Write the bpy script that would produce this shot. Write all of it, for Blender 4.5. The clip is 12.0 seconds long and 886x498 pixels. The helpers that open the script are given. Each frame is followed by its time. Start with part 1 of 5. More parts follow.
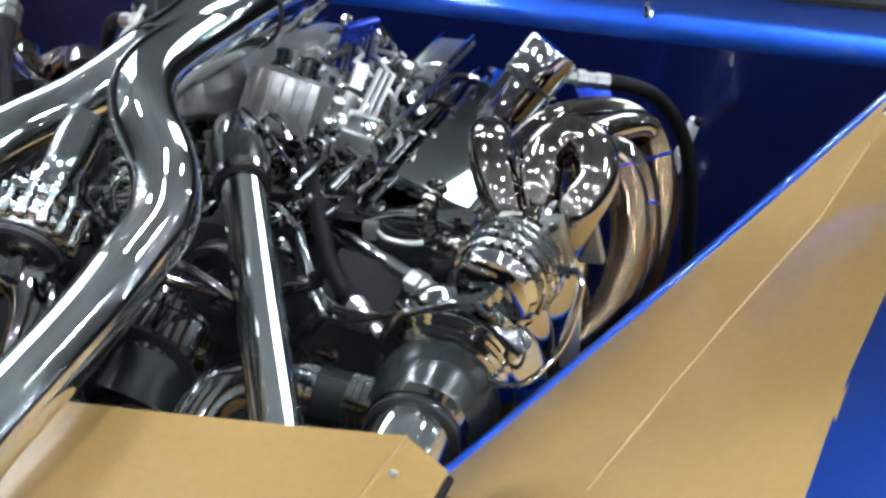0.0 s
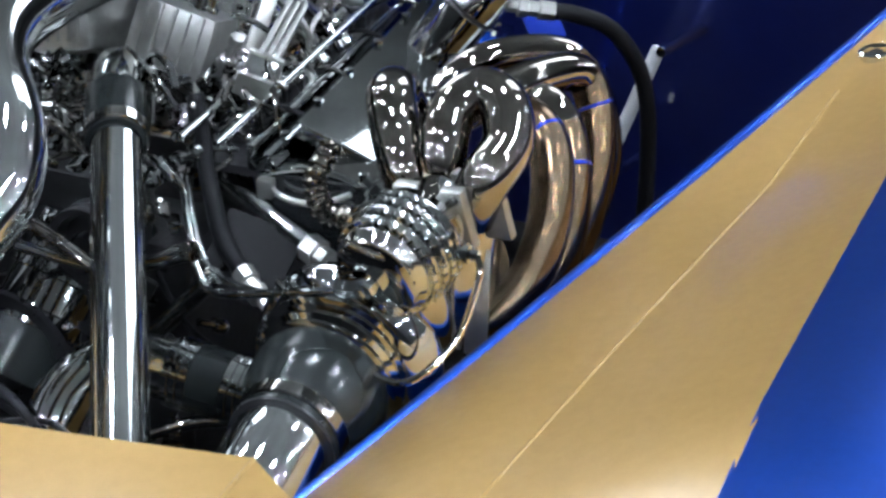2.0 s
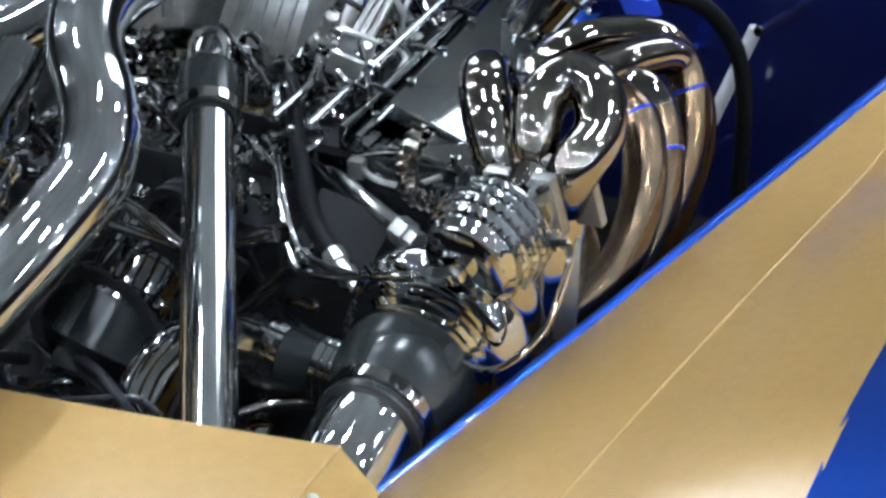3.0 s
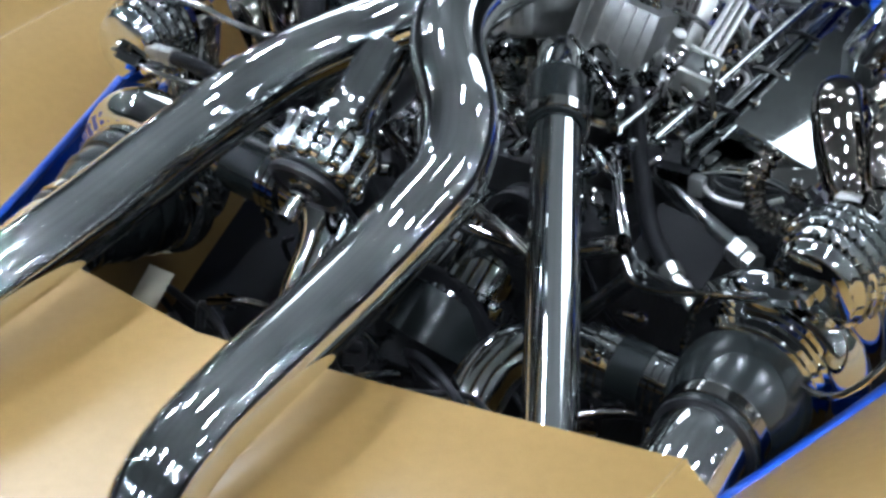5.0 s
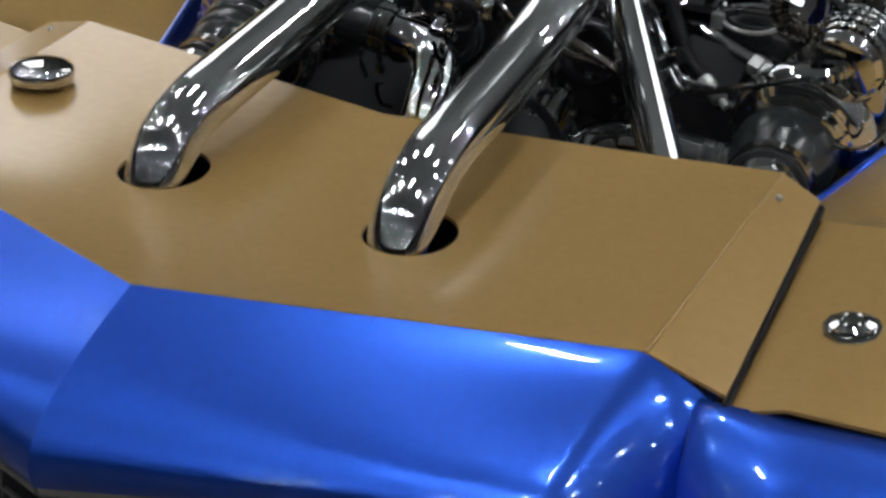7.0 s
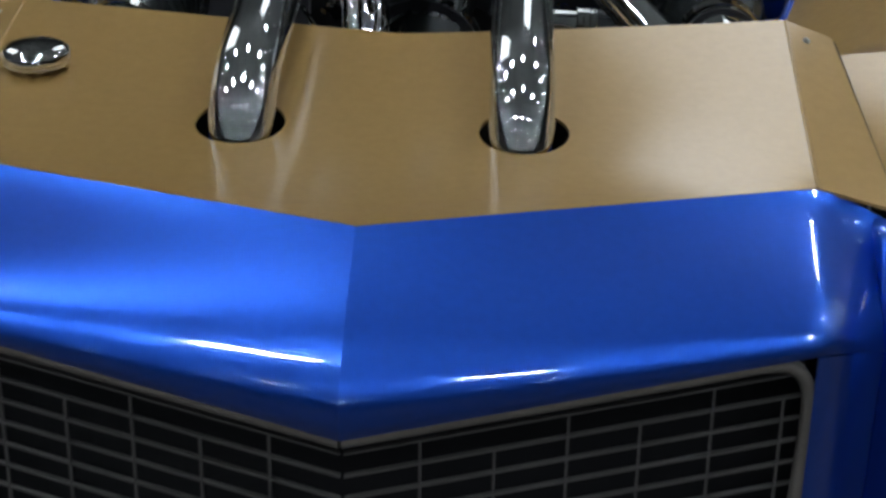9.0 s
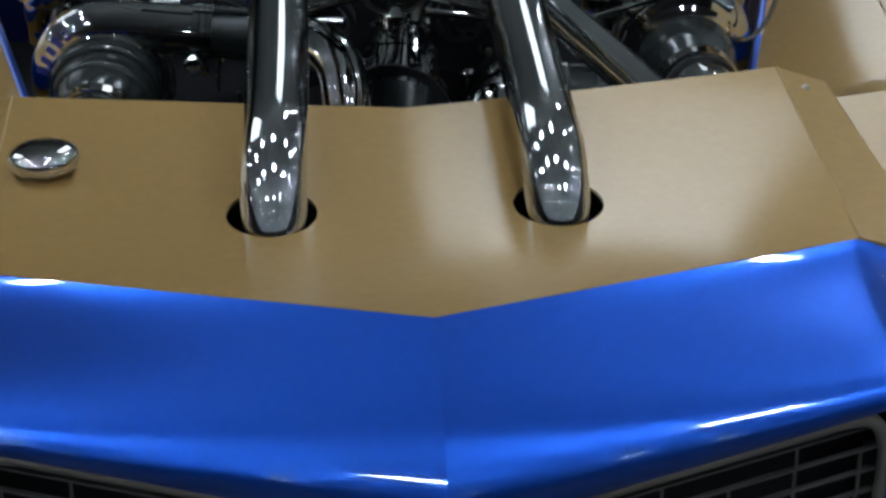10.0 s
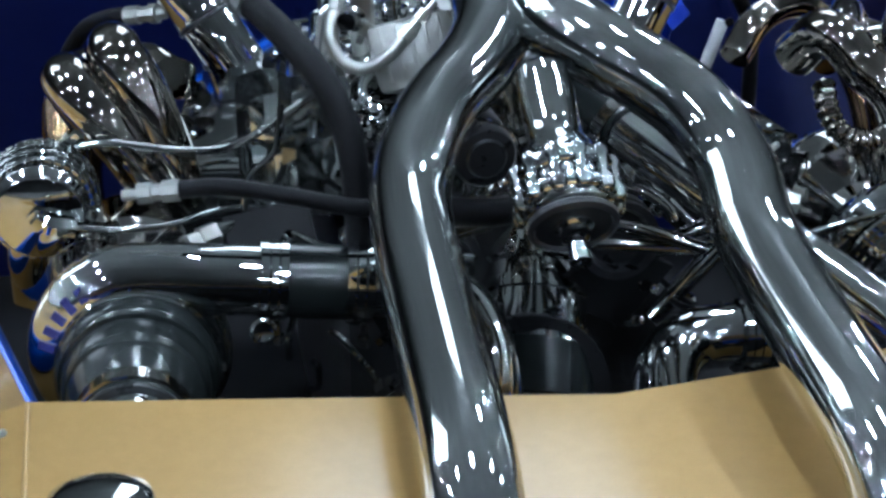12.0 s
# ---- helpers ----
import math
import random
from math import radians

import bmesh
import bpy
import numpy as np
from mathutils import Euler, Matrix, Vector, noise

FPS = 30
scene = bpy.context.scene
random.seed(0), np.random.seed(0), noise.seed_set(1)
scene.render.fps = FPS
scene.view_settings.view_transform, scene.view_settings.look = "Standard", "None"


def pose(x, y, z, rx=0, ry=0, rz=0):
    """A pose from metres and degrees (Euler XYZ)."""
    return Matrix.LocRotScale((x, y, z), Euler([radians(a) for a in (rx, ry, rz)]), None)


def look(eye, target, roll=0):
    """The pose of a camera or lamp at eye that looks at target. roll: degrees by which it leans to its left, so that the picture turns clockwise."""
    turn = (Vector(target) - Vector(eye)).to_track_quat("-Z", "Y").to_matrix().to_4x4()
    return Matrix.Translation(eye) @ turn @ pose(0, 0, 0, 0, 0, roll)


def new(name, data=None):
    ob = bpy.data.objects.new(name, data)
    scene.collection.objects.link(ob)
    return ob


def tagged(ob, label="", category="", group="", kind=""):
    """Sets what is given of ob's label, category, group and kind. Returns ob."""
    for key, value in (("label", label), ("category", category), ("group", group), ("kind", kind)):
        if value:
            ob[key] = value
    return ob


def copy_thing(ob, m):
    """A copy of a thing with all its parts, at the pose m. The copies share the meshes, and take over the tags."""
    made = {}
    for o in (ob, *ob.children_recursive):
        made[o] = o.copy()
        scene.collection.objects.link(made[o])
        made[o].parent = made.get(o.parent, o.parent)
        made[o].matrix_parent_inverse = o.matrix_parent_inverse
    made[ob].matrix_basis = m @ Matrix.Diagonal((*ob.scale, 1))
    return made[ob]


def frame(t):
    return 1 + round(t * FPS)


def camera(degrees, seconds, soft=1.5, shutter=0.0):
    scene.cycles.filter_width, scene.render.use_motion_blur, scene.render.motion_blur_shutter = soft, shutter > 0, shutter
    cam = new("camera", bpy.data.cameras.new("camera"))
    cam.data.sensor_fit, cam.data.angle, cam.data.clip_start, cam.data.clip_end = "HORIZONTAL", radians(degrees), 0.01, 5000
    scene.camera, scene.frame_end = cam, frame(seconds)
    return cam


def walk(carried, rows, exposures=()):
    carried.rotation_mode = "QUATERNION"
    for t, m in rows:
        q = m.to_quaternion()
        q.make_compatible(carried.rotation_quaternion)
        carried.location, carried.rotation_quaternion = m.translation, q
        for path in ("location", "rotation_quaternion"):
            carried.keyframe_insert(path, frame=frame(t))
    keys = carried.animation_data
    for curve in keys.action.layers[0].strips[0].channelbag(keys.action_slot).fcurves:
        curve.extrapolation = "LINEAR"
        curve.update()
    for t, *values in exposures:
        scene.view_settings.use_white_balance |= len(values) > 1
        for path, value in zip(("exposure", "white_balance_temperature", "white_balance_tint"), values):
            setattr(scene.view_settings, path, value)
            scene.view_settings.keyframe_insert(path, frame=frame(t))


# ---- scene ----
PATH = [
    (0.0, (1.0968, -0.9794, 1.8236), (0.4669, 0.5601, 1.1359), 0.496),
    (0.5, (1.0355, -0.9151, 1.8346), (0.4774, 0.6335, 1.1063), -0.790),
    (1.0, (1.0499, -0.8370, 1.8329), (0.5096, 0.7067, 1.0812), -0.069),
    (1.5, (1.1069, -0.7190, 1.8304), (0.5018, 0.7823, 1.0430), 0.427),
    (2.0, (1.1425, -0.6581, 1.8408), (0.4844, 0.8035, 1.0219), 0.533),
    (2.5, (1.1416, -0.6364, 1.8535), (0.4449, 0.7945, 1.0125), 0.751),
    (2.7, (1.1431, -0.6380, 1.8604), (0.4358, 0.7837, 1.0127), 0.360),
    (4.3, (1.0906, -0.6360, 1.8694), (0.2275, 0.6716, 0.9832), -0.415),
    (4.5, (1.0885, -0.6486, 1.8568), (0.2052, 0.6571, 0.9879), -0.317),
    (5.0, (1.0690, -0.7054, 1.8700), (0.1407, 0.5848, 1.0251), 0.234),
    (5.5, (1.0159, -0.9088, 1.8542), (0.1665, 0.4501, 1.0345), 1.448),
    (6.0, (0.9491, -1.1441, 1.8514), (0.1692, 0.2677, 1.0523), 0.899),
    (6.5, (0.9962, -1.2969, 1.8142), (0.2466, 0.1404, 1.0318), 1.962),
    (7.0, (1.0053, -1.4642, 1.8314), (0.2886, -0.0138, 1.0423), 2.503),
    (7.5, (0.8947, -1.6807, 1.8017), (0.2579, -0.1807, 1.0371), 0.275),
    (7.7, (0.8461, -1.7166, 1.8043), (0.2359, -0.2143, 1.0227), 0.184),
    (9.3, (0.0272, -1.7758, 1.8167), (0.0412, -0.1826, 0.9792), 0.759),
    (9.5, (-0.0447, -1.7666, 1.8278), (0.0092, -0.1779, 0.9834), 0.496),
    (10.0, (-0.1133, -1.7270, 1.8720), (0.0072, -0.1288, 1.0526), -0.213),
    (10.5, (-0.2113, -1.6200, 1.8805), (-0.0615, 0.0263, 1.1684), -0.725),
    (11.0, (-0.3245, -1.5677, 1.8780), (-0.1334, 0.0953, 1.2161), -0.438),
    (11.5, (-0.3890, -1.3125, 1.8167), (-0.0993, 0.3815, 1.1143), 0.281),
    (12.0, (-0.3683, -0.9622, 1.6677), (-0.0907, 0.7036, 0.9871), -0.485),
]
cam = camera(26.0, 12.0, soft=3.1)
walk(cam, [(t, look(e, g, r)) for t, e, g, r in PATH],
     exposures=[(0.0, 0.1, 5600, 8), (2.5, 0.05, 5450, 8), (4.5, -0.05, 5350, 7), (5.5, -0.4, 5450, 7), (6.5, -0.9, 5850, 9), (7.5, -1.27, 6150, 11), (9.5, -1.3, 5550, 5), (10.5, -1.4, 5350, 4), (11.0, -1.1, 5150, 4), (12.0, -0.3, 5050, 3)])

# ---- light: a dark exhibition hall with rows of high lamps ----
world = bpy.data.worlds.new("hall_air")
scene.world = world
world.use_nodes = True
world.node_tree.nodes["Background"].inputs[0].default_value = (0.035, 0.036, 0.038, 1)
world.node_tree.nodes["Background"].inputs[1].default_value = 1.0
LAMP = 700.0


# ---- materials ----
def material(name, colour, rough=0.5, metal=0.0, coat=0.0, grain=0.0, grain_scale=60.0, bump=0.0, bump_scale=200.0,
             emit=0.0, coat_rough=0.03, rough_var=0.0, tint=None, spec=0.5, streak=0.0):
    m = bpy.data.materials.new(name)
    m.use_nodes = True
    nt = m.node_tree
    b = nt.nodes["Principled BSDF"]
    b.inputs["Base Color"].default_value = (*colour, 1)
    b.inputs["Roughness"].default_value = rough
    b.inputs["Metallic"].default_value = metal
    b.inputs["Specular IOR Level"].default_value = spec
    b.inputs["Coat Weight"].default_value = coat
    b.inputs["Coat Roughness"].default_value = coat_rough
    if emit:
        b.inputs["Emission Color"].default_value = (*colour, 1)
        b.inputs["Emission Strength"].default_value = emit
    if streak:          # polishing marks round a tube draw highlights out along it
        tg = nt.nodes.new("ShaderNodeTangent")
        tg.direction_type = "UV_MAP"
        tg.uv_map = "UVMap"
        b.inputs["Anisotropic"].default_value = streak
        nt.links.new(tg.outputs["Tangent"], b.inputs["Tangent"])
    co = nt.nodes.new("ShaderNodeTexCoord")
    if grain or rough_var or tint:
        n1 = nt.nodes.new("ShaderNodeTexNoise")
        n1.inputs["Scale"].default_value = grain_scale
        n1.inputs["Detail"].default_value = 6
        nt.links.new(co.outputs["Object"], n1.inputs["Vector"])
        n2 = nt.nodes.new("ShaderNodeTexNoise")
        n2.inputs["Scale"].default_value = grain_scale / 9
        n2.inputs["Detail"].default_value = 3
        nt.links.new(co.outputs["Object"], n2.inputs["Vector"])
        add = nt.nodes.new("ShaderNodeMath")
        add.operation = "ADD"
        nt.links.new(n1.outputs["Fac"], add.inputs[0])
        nt.links.new(n2.outputs["Fac"], add.inputs[1])
        half = nt.nodes.new("ShaderNodeMath")
        half.operation = "MULTIPLY"
        half.inputs[1].default_value = 0.5
        nt.links.new(add.outputs[0], half.inputs[0])
        if grain or tint:
            mix = nt.nodes.new("ShaderNodeMix")
            mix.data_type = "RGBA"
            other = tint if tint else [c * (1 - grain) for c in colour]
            mix.inputs["A"].default_value = (*colour, 1)
            mix.inputs["B"].default_value = (*other, 1)
            ramp = nt.nodes.new("ShaderNodeMapRange")
            ramp.inputs["From Min"].default_value, ramp.inputs["From Max"].default_value = 0.35, 0.65
            nt.links.new(half.outputs[0], ramp.inputs["Value"])
            nt.links.new(ramp.outputs[0], mix.inputs["Factor"])
            nt.links.new(mix.outputs["Result"], b.inputs["Base Color"])
        if rough_var:
            mr = nt.nodes.new("ShaderNodeMapRange")
            mr.inputs["From Min"].default_value, mr.inputs["From Max"].default_value = 0.3, 0.7
            mr.inputs["To Min"].default_value, mr.inputs["To Max"].default_value = max(0.0, rough - rough_var), rough + rough_var
            nt.links.new(half.outputs[0], mr.inputs["Value"])
            nt.links.new(mr.outputs[0], b.inputs["Roughness"])
    if bump:
        nb = nt.nodes.new("ShaderNodeTexNoise")
        nb.inputs["Scale"].default_value = bump_scale
        nb.inputs["Detail"].default_value = 4
        nt.links.new(co.outputs["Object"], nb.inputs["Vector"])
        bp = nt.nodes.new("ShaderNodeBump")
        bp.inputs["Strength"].default_value = bump
        bp.inputs["Distance"].default_value = 0.002
        nt.links.new(nb.outputs["Fac"], bp.inputs["Height"])
        nt.links.new(bp.outputs["Normal"], b.inputs["Normal"])
    return m


GOLD = material("gold_paint", (0.322, 0.200, 0.061), 0.42, 0.45, 1.0, grain=0.10, grain_scale=700, coat_rough=0.16, rough_var=0.03, spec=0.3)
BLUE = material("blue_pearl_paint", (0.018, 0.076, 0.46), 0.30, 0.90, 1.0, grain=0.12, grain_scale=900, coat_rough=0.04)
CHROME = material("polished_chrome", (0.70, 0.72, 0.715), 0.025, 1.0, rough_var=0.012, grain_scale=40, bump=0.02, bump_scale=14)
PIPE = material("polished_chrome_pipe", (0.70, 0.72, 0.715), 0.04, 1.0, rough_var=0.008, grain_scale=40, bump=0.02, bump_scale=14, streak=1.0)
STEEL = material("polished_steel", (0.56, 0.55, 0.53), 0.06, 1.0, rough_var=0.03, grain_scale=60, bump=0.08, bump_scale=60)
BRUSHED = material("machined_aluminium", (0.40, 0.40, 0.38), 0.34, 1.0, rough_var=0.06, grain_scale=90)
# body blue darkened for the firewall: the engine bay's shade is in the colour
SHADED_BLUE = material("blue_paint_darkened_for_shade", (0.012, 0.019, 0.14), 0.35, 0.6, 1.0, grain=0.15, grain_scale=300, bump=0.35, bump_scale=45)
SATIN = material("satin_polished_steel", (0.60, 0.61, 0.60), 0.05, 1.0, rough_var=0.025, grain_scale=60)
SHIELD = material("dark_polished_sheet", (0.58, 0.60, 0.60), 0.07, 1.0, rough_var=0.04, grain_scale=40)
CARD = material("cream_card", (0.62, 0.56, 0.42), 0.6, grain=0.1)
GREYCAST = material("grey_cast_aluminium", (0.43, 0.43, 0.415), 0.30, 0.9, grain=0.25, grain_scale=90)
HEADER = material("warm_chromed_header", (0.36, 0.335, 0.29), 0.025, 1.0, rough_var=0.015, grain_scale=30, tint=(0.32, 0.30, 0.27))
BRONZE = material("heat_tinted_steel", (0.17, 0.112, 0.06), 0.20, 1.0, rough_var=0.05, grain_scale=14, tint=(0.115, 0.088, 0.06))
RUBBER = material("black_silicone_rubber", (0.011, 0.013, 0.013), 0.22, 0.0, 0.0, spec=0.35)
BLACK = material("black_anodised_metal", (0.02, 0.02, 0.022), 0.3, 0.3, rough_var=0.06)
HOSE = material("black_braided_hose", (0.004, 0.004, 0.005), 0.5, 0.0, spec=0.12, bump=0.4, bump_scale=700)
CAST = material("dark_cast_metal", (0.035, 0.035, 0.038), 0.45, 0.5, grain=0.4, grain_scale=40, bump=0.4, bump_scale=150)
GUN = material("gunmetal_grille", (0.17, 0.155, 0.135), 0.42, 0.4, grain=0.2, grain_scale=120)
SLAT = material("dark_grille_slat", (0.105, 0.10, 0.092), 0.45, 0.4, grain=0.25, grain_scale=90)
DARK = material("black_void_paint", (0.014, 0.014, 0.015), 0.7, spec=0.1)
BLUETXT = material("dark_blue_lettering", (0.012, 0.014, 0.11), 0.4)
ANOD = material("blue_anodised_aluminium", (0.02, 0.045, 0.42), 0.25, 0.7, rough_var=0.05)
GLOW = material("lamp_glow", (1.0, 0.99, 0.97), 0.5, emit=LAMP)
FLOOR_M = material("dark_hall_carpet", (0.07, 0.07, 0.07), 0.85, grain=0.3, grain_scale=30, bump=0.3, bump_scale=300)
BOUNCE_M = material("pale_bounce_floor", (0.62, 0.62, 0.60), 0.6, grain=0.12, grain_scale=3)
WALL_M = material("grey_hall_wall", (0.12, 0.12, 0.12), 0.7, grain=0.15, grain_scale=3)
CEIL_M = material("grey_hall_ceiling", (0.24, 0.245, 0.24), 0.8, grain=0.3, grain_scale=4)


# ---- mesh helpers ----
def V(*a):
    return Vector(a)


def finish(bm, smooth=True, angle=40):
    bmesh.ops.recalc_face_normals(bm, faces=bm.faces)
    me = bpy.data.meshes.new("mesh")
    if smooth:
        for f in bm.faces:
            f.smooth = True
        for e in bm.edges:
            e.smooth = len(e.link_faces) != 2 or e.calc_face_angle(0) < radians(angle)
    bm.to_mesh(me)
    bm.free()
    return me


def part(name, bm, mat, parent=None, label="", smooth=True, angle=40):
    me = finish(bm, smooth, angle)
    me.name = name
    me.materials.append(mat)
    ob = new(name, me)
    if parent is not None:
        ob.parent = parent
    if label:
        ob["label"] = label
    return ob


def thing(name, label, category, group="", kind=""):
    return tagged(new(name), label, category, group, kind)


def bend(pts, steps=8):
    """A smooth line through the given points."""
    p = [Vector(q) for q in pts]
    p = [2 * p[0] - p[1]] + p + [2 * p[-1] - p[-2]]
    out = []
    for i in range(1, len(p) - 2):
        a, b, c, d = p[i - 1:i + 3]
        for k in range(steps):
            t = k / steps
            out.append(0.5 * ((2 * b) + (c - a) * t + (2 * a - 5 * b + 4 * c - d) * t * t + (3 * b - a - 3 * c + d) * t ** 3))
    out.append(p[-2])
    return out


def ease(line, times):
    """Evens out the curvature of a line."""
    for k in range(times):
        line = [line[0]] + [0.25 * a + 0.5 * b + 0.25 * c for a, b, c in zip(line, line[1:], line[2:])] + [line[-1]]
    return line


def tube(bm, line, radius, seg=20, caps=True):
    """A round tube along a line; radius is a number or a function of 0..1."""
    n = len(line)
    up = None
    rings = []
    uv = bm.loops.layers.uv.get("UVMap")
    if uv is None:
        uv = bm.loops.layers.uv.new("UVMap")
    for i, c in enumerate(line):
        d = (line[min(i + 1, n - 1)] - line[max(i - 1, 0)]).normalized()
        if up is None:
            up = d.orthogonal().normalized()
        up = (up - d * up.dot(d)).normalized()
        side = d.cross(up)
        r = radius(i / (n - 1)) if callable(radius) else radius
        rings.append([bm.verts.new(c + r * (math.cos(a) * up + math.sin(a) * side)) for a in [2 * math.pi * k / seg for k in range(seg)]])
    for i, (a, b) in enumerate(zip(rings, rings[1:])):
        for k in range(seg):
            f = bm.faces.new((a[k], a[(k + 1) % seg], b[(k + 1) % seg], b[k]))
            for lp, (u, v) in zip(f.loops, ((i, k), (i, k + 1), (i + 1, k + 1), (i + 1, k))):
                lp[uv].uv = (u / n, v / seg)
    if caps:
        bm.faces.new(rings[0])
        bm.faces.new(rings[-1])
    return bm


def lathe(bm, base, axis, profile, seg=28):
    """Turns a profile of (radius, height) about an axis."""
    base, d = Vector(base), Vector(axis).normalized()
    up = d.orthogonal().normalized()
    side = d.cross(up)
    rings = []
    for r, hgt in profile:
        c = base + d * hgt
        if r < 1e-5:
            rings.append([bm.verts.new(c)])
        else:
            rings.append([bm.verts.new(c + r * (math.cos(a) * up + math.sin(a) * side)) for a in [2 * math.pi * k / seg for k in range(seg)]])
    for a, b in zip(rings, rings[1:]):
        for k in range(seg):
            q = [a[k % len(a)], a[(k + 1) % len(a)], b[(k + 1) % len(b)], b[k % len(b)]]
            q = list(dict.fromkeys(q))
            if len(q) > 2:
                bm.faces.new(q)
    for ring in (rings[0], rings[-1]):
        if len(ring) > 2:
            bm.faces.new(ring)
    return bm


def box(bm, m, size, bevel=0.002):
    made = bmesh.ops.create_cube(bm, size=1)["verts"]
    bmesh.ops.transform(bm, matrix=m @ Matrix.Diagonal((*size, 1)), verts=made)
    if bevel:
        edges = list({e for v in made for e in v.link_edges})
        bmesh.ops.bevel(bm, geom=edges, offset=bevel, segments=2, affect="EDGES", profile=0.6)
    return bm


def sheet(bm, rows, thick=0.0, down=(0, 0, -1)):
    """A grid of points; with a thickness it gets a second side and rims."""
    g = [[bm.verts.new(p) for p in r] for r in rows]
    for a, b in zip(g, g[1:]):
        for k in range(len(a) - 1):
            bm.faces.new((a[k], a[k + 1], b[k + 1], b[k]))
    if thick:
        off = Vector(down) * thick
        g2 = [[bm.verts.new(Vector(p) + off) for p in r] for r in rows]
        for a, b in zip(g2, g2[1:]):
            for k in range(len(a) - 1):
                bm.faces.new((a[k], b[k], b[k + 1], a[k + 1]))
        rim = [(0, k) for k in range(len(g[0]))] + [(j, len(g[0]) - 1) for j in range(1, len(g))]
        rim += [(len(g) - 1, k) for k in range(len(g[0]) - 2, -1, -1)] + [(j, 0) for j in range(len(g) - 2, 0, -1)]
        for (a, b), (c, d) in zip(rim, rim[1:] + rim[:1]):
            bm.faces.new((g[a][b], g[c][d], g2[c][d], g2[a][b]))
    return bm


def nb():
    return bmesh.new()


def aim(p, d, roll=0):
    """A pose at p whose z axis points along d."""
    return Matrix.Translation(p) @ Vector(d).to_track_quat("Z", "Y").to_matrix().to_4x4() @ pose(0, 0, 0, 0, 0, roll)


def lerp(a, b, t):
    return a + (b - a) * t


# ---- hall ----
bm = nb()
box(bm, pose(0, 0, -0.05), (84, 84, 0.1), 0)
tagged(part("floor", bm, FLOOR_M, smooth=False), "dark grey exhibition hall carpet floor", "floor", kind="structure")
# unseen pale slab, added to throw lamp light up to the rear ceiling
bm = nb()
box(bm, pose(0, 12.3, 0.01), (30, 24, 0.02), 0)
tagged(part("bounce_floor", bm, BOUNCE_M, smooth=False), "unseen pale floor added to bounce light to the ceiling", "floor", kind="structure")
for nm, m, sz in (("wall_north", pose(0, 42, 4.5), (84.4, 0.3, 9)), ("wall_south", pose(0, -42, 4.5), (84.4, 0.3, 9)),
                  ("wall_east", pose(42, 0, 4.5), (0.3, 83.7, 9)), ("wall_west", pose(-42, 0, 4.5), (0.3, 83.7, 9))):
    bm = nb()
    box(bm, m, sz, 0)
    tagged(part(nm, bm, WALL_M, smooth=False), "plain grey exhibition hall wall", "wall", kind="structure")
bm = nb()
box(bm, pose(0, 0, 9.1), (84.4, 84.4, 0.2), 0)
tagged(part("ceiling", bm, CEIL_M, smooth=False), "grey exhibition hall roof lining", "ceiling", kind="structure")


def high_bay_lamp():
    t = thing("high_bay_lamp", "long narrow high bay lamp under the hall ceiling", "lamp", "hall lamps")
    bm = nb()
    box(bm, pose(0, 0, 0.05), (0.18, 1.02, 0.04), 0.01)
    for dx, dy, w, d in ((-0.08, 0, 0.02, 1.02), (0.08, 0, 0.02, 1.02), (0, -0.50, 0.14, 0.02), (0, 0.50, 0.14, 0.02)):
        box(bm, pose(dx, dy, 0.0), (w, d, 0.07), 0)
    part("housing", bm, BLACK, t)
    bm = nb()
    box(bm, pose(0, 0, -0.01), (0.10, 0.90, 0.01), 0)
    part("bulb_panel", bm, GLOW, t, "glowing lamp face")
    part("hanger", tube(nb(), [V(0, 0, 0.06), V(0, 0, 1.4)], 0.01, 8), BLACK, t)
    return t


def spot_lamp():
    t = thing("spot_lamp", "small round hall lamp with a black housing", "lamp", "small hall lamps")
    part("housing", lathe(nb(), (0, 0, 0), (0, 0, 1), [(0.10, -0.03), (0.13, -0.03), (0.13, 0.10), (0.05, 0.2), (0, 0.2)], 16), BLACK, t)
    part("bulb_panel", lathe(nb(), (0, 0, -0.034), (0, 0, 1), [(0, -0.006), (0.08, -0.004), (0.10, 0.003), (0, 0.003)], 16), GLOW, t, "glowing lamp face")
    part("hanger", tube(nb(), [V(0, 0, 0.19), V(0, 0, 1.4)], 0.01, 8), BLACK, t)
    return t


long_lamp, round_lamp = high_bay_lamp(), spot_lamp()
placed = set()
jit = random.Random(3)
for i in range(13):
    for j in range(11):
        x, y = -25.0 + 4.2 * i + jit.uniform(-0.4, 0.4), -23.2 + 4.2 * j + jit.uniform(-0.4, 0.4)
        if y > 6.0 and (y > 20 or -0.75 * y - 2 < x < 0.35 * y + 1.5) or min(math.hypot(x - 1.5, y - 7.6), math.hypot(x + 5.8, y - 5.7)) < 2.4:
            continue        # no lamps where the gold panels would mirror them, nor beside the light boxes
        lamp = long_lamp if math.hypot(x, y + 1) < 9.5 else round_lamp
        m = pose(x, y, 7.6)
        if lamp in placed:
            copy_thing(lamp, m)
        else:
            lamp.matrix_basis = m
            placed.add(lamp)
BEAM = material("grey_steel_beam", (0.16, 0.16, 0.16), 0.6, 0.2)


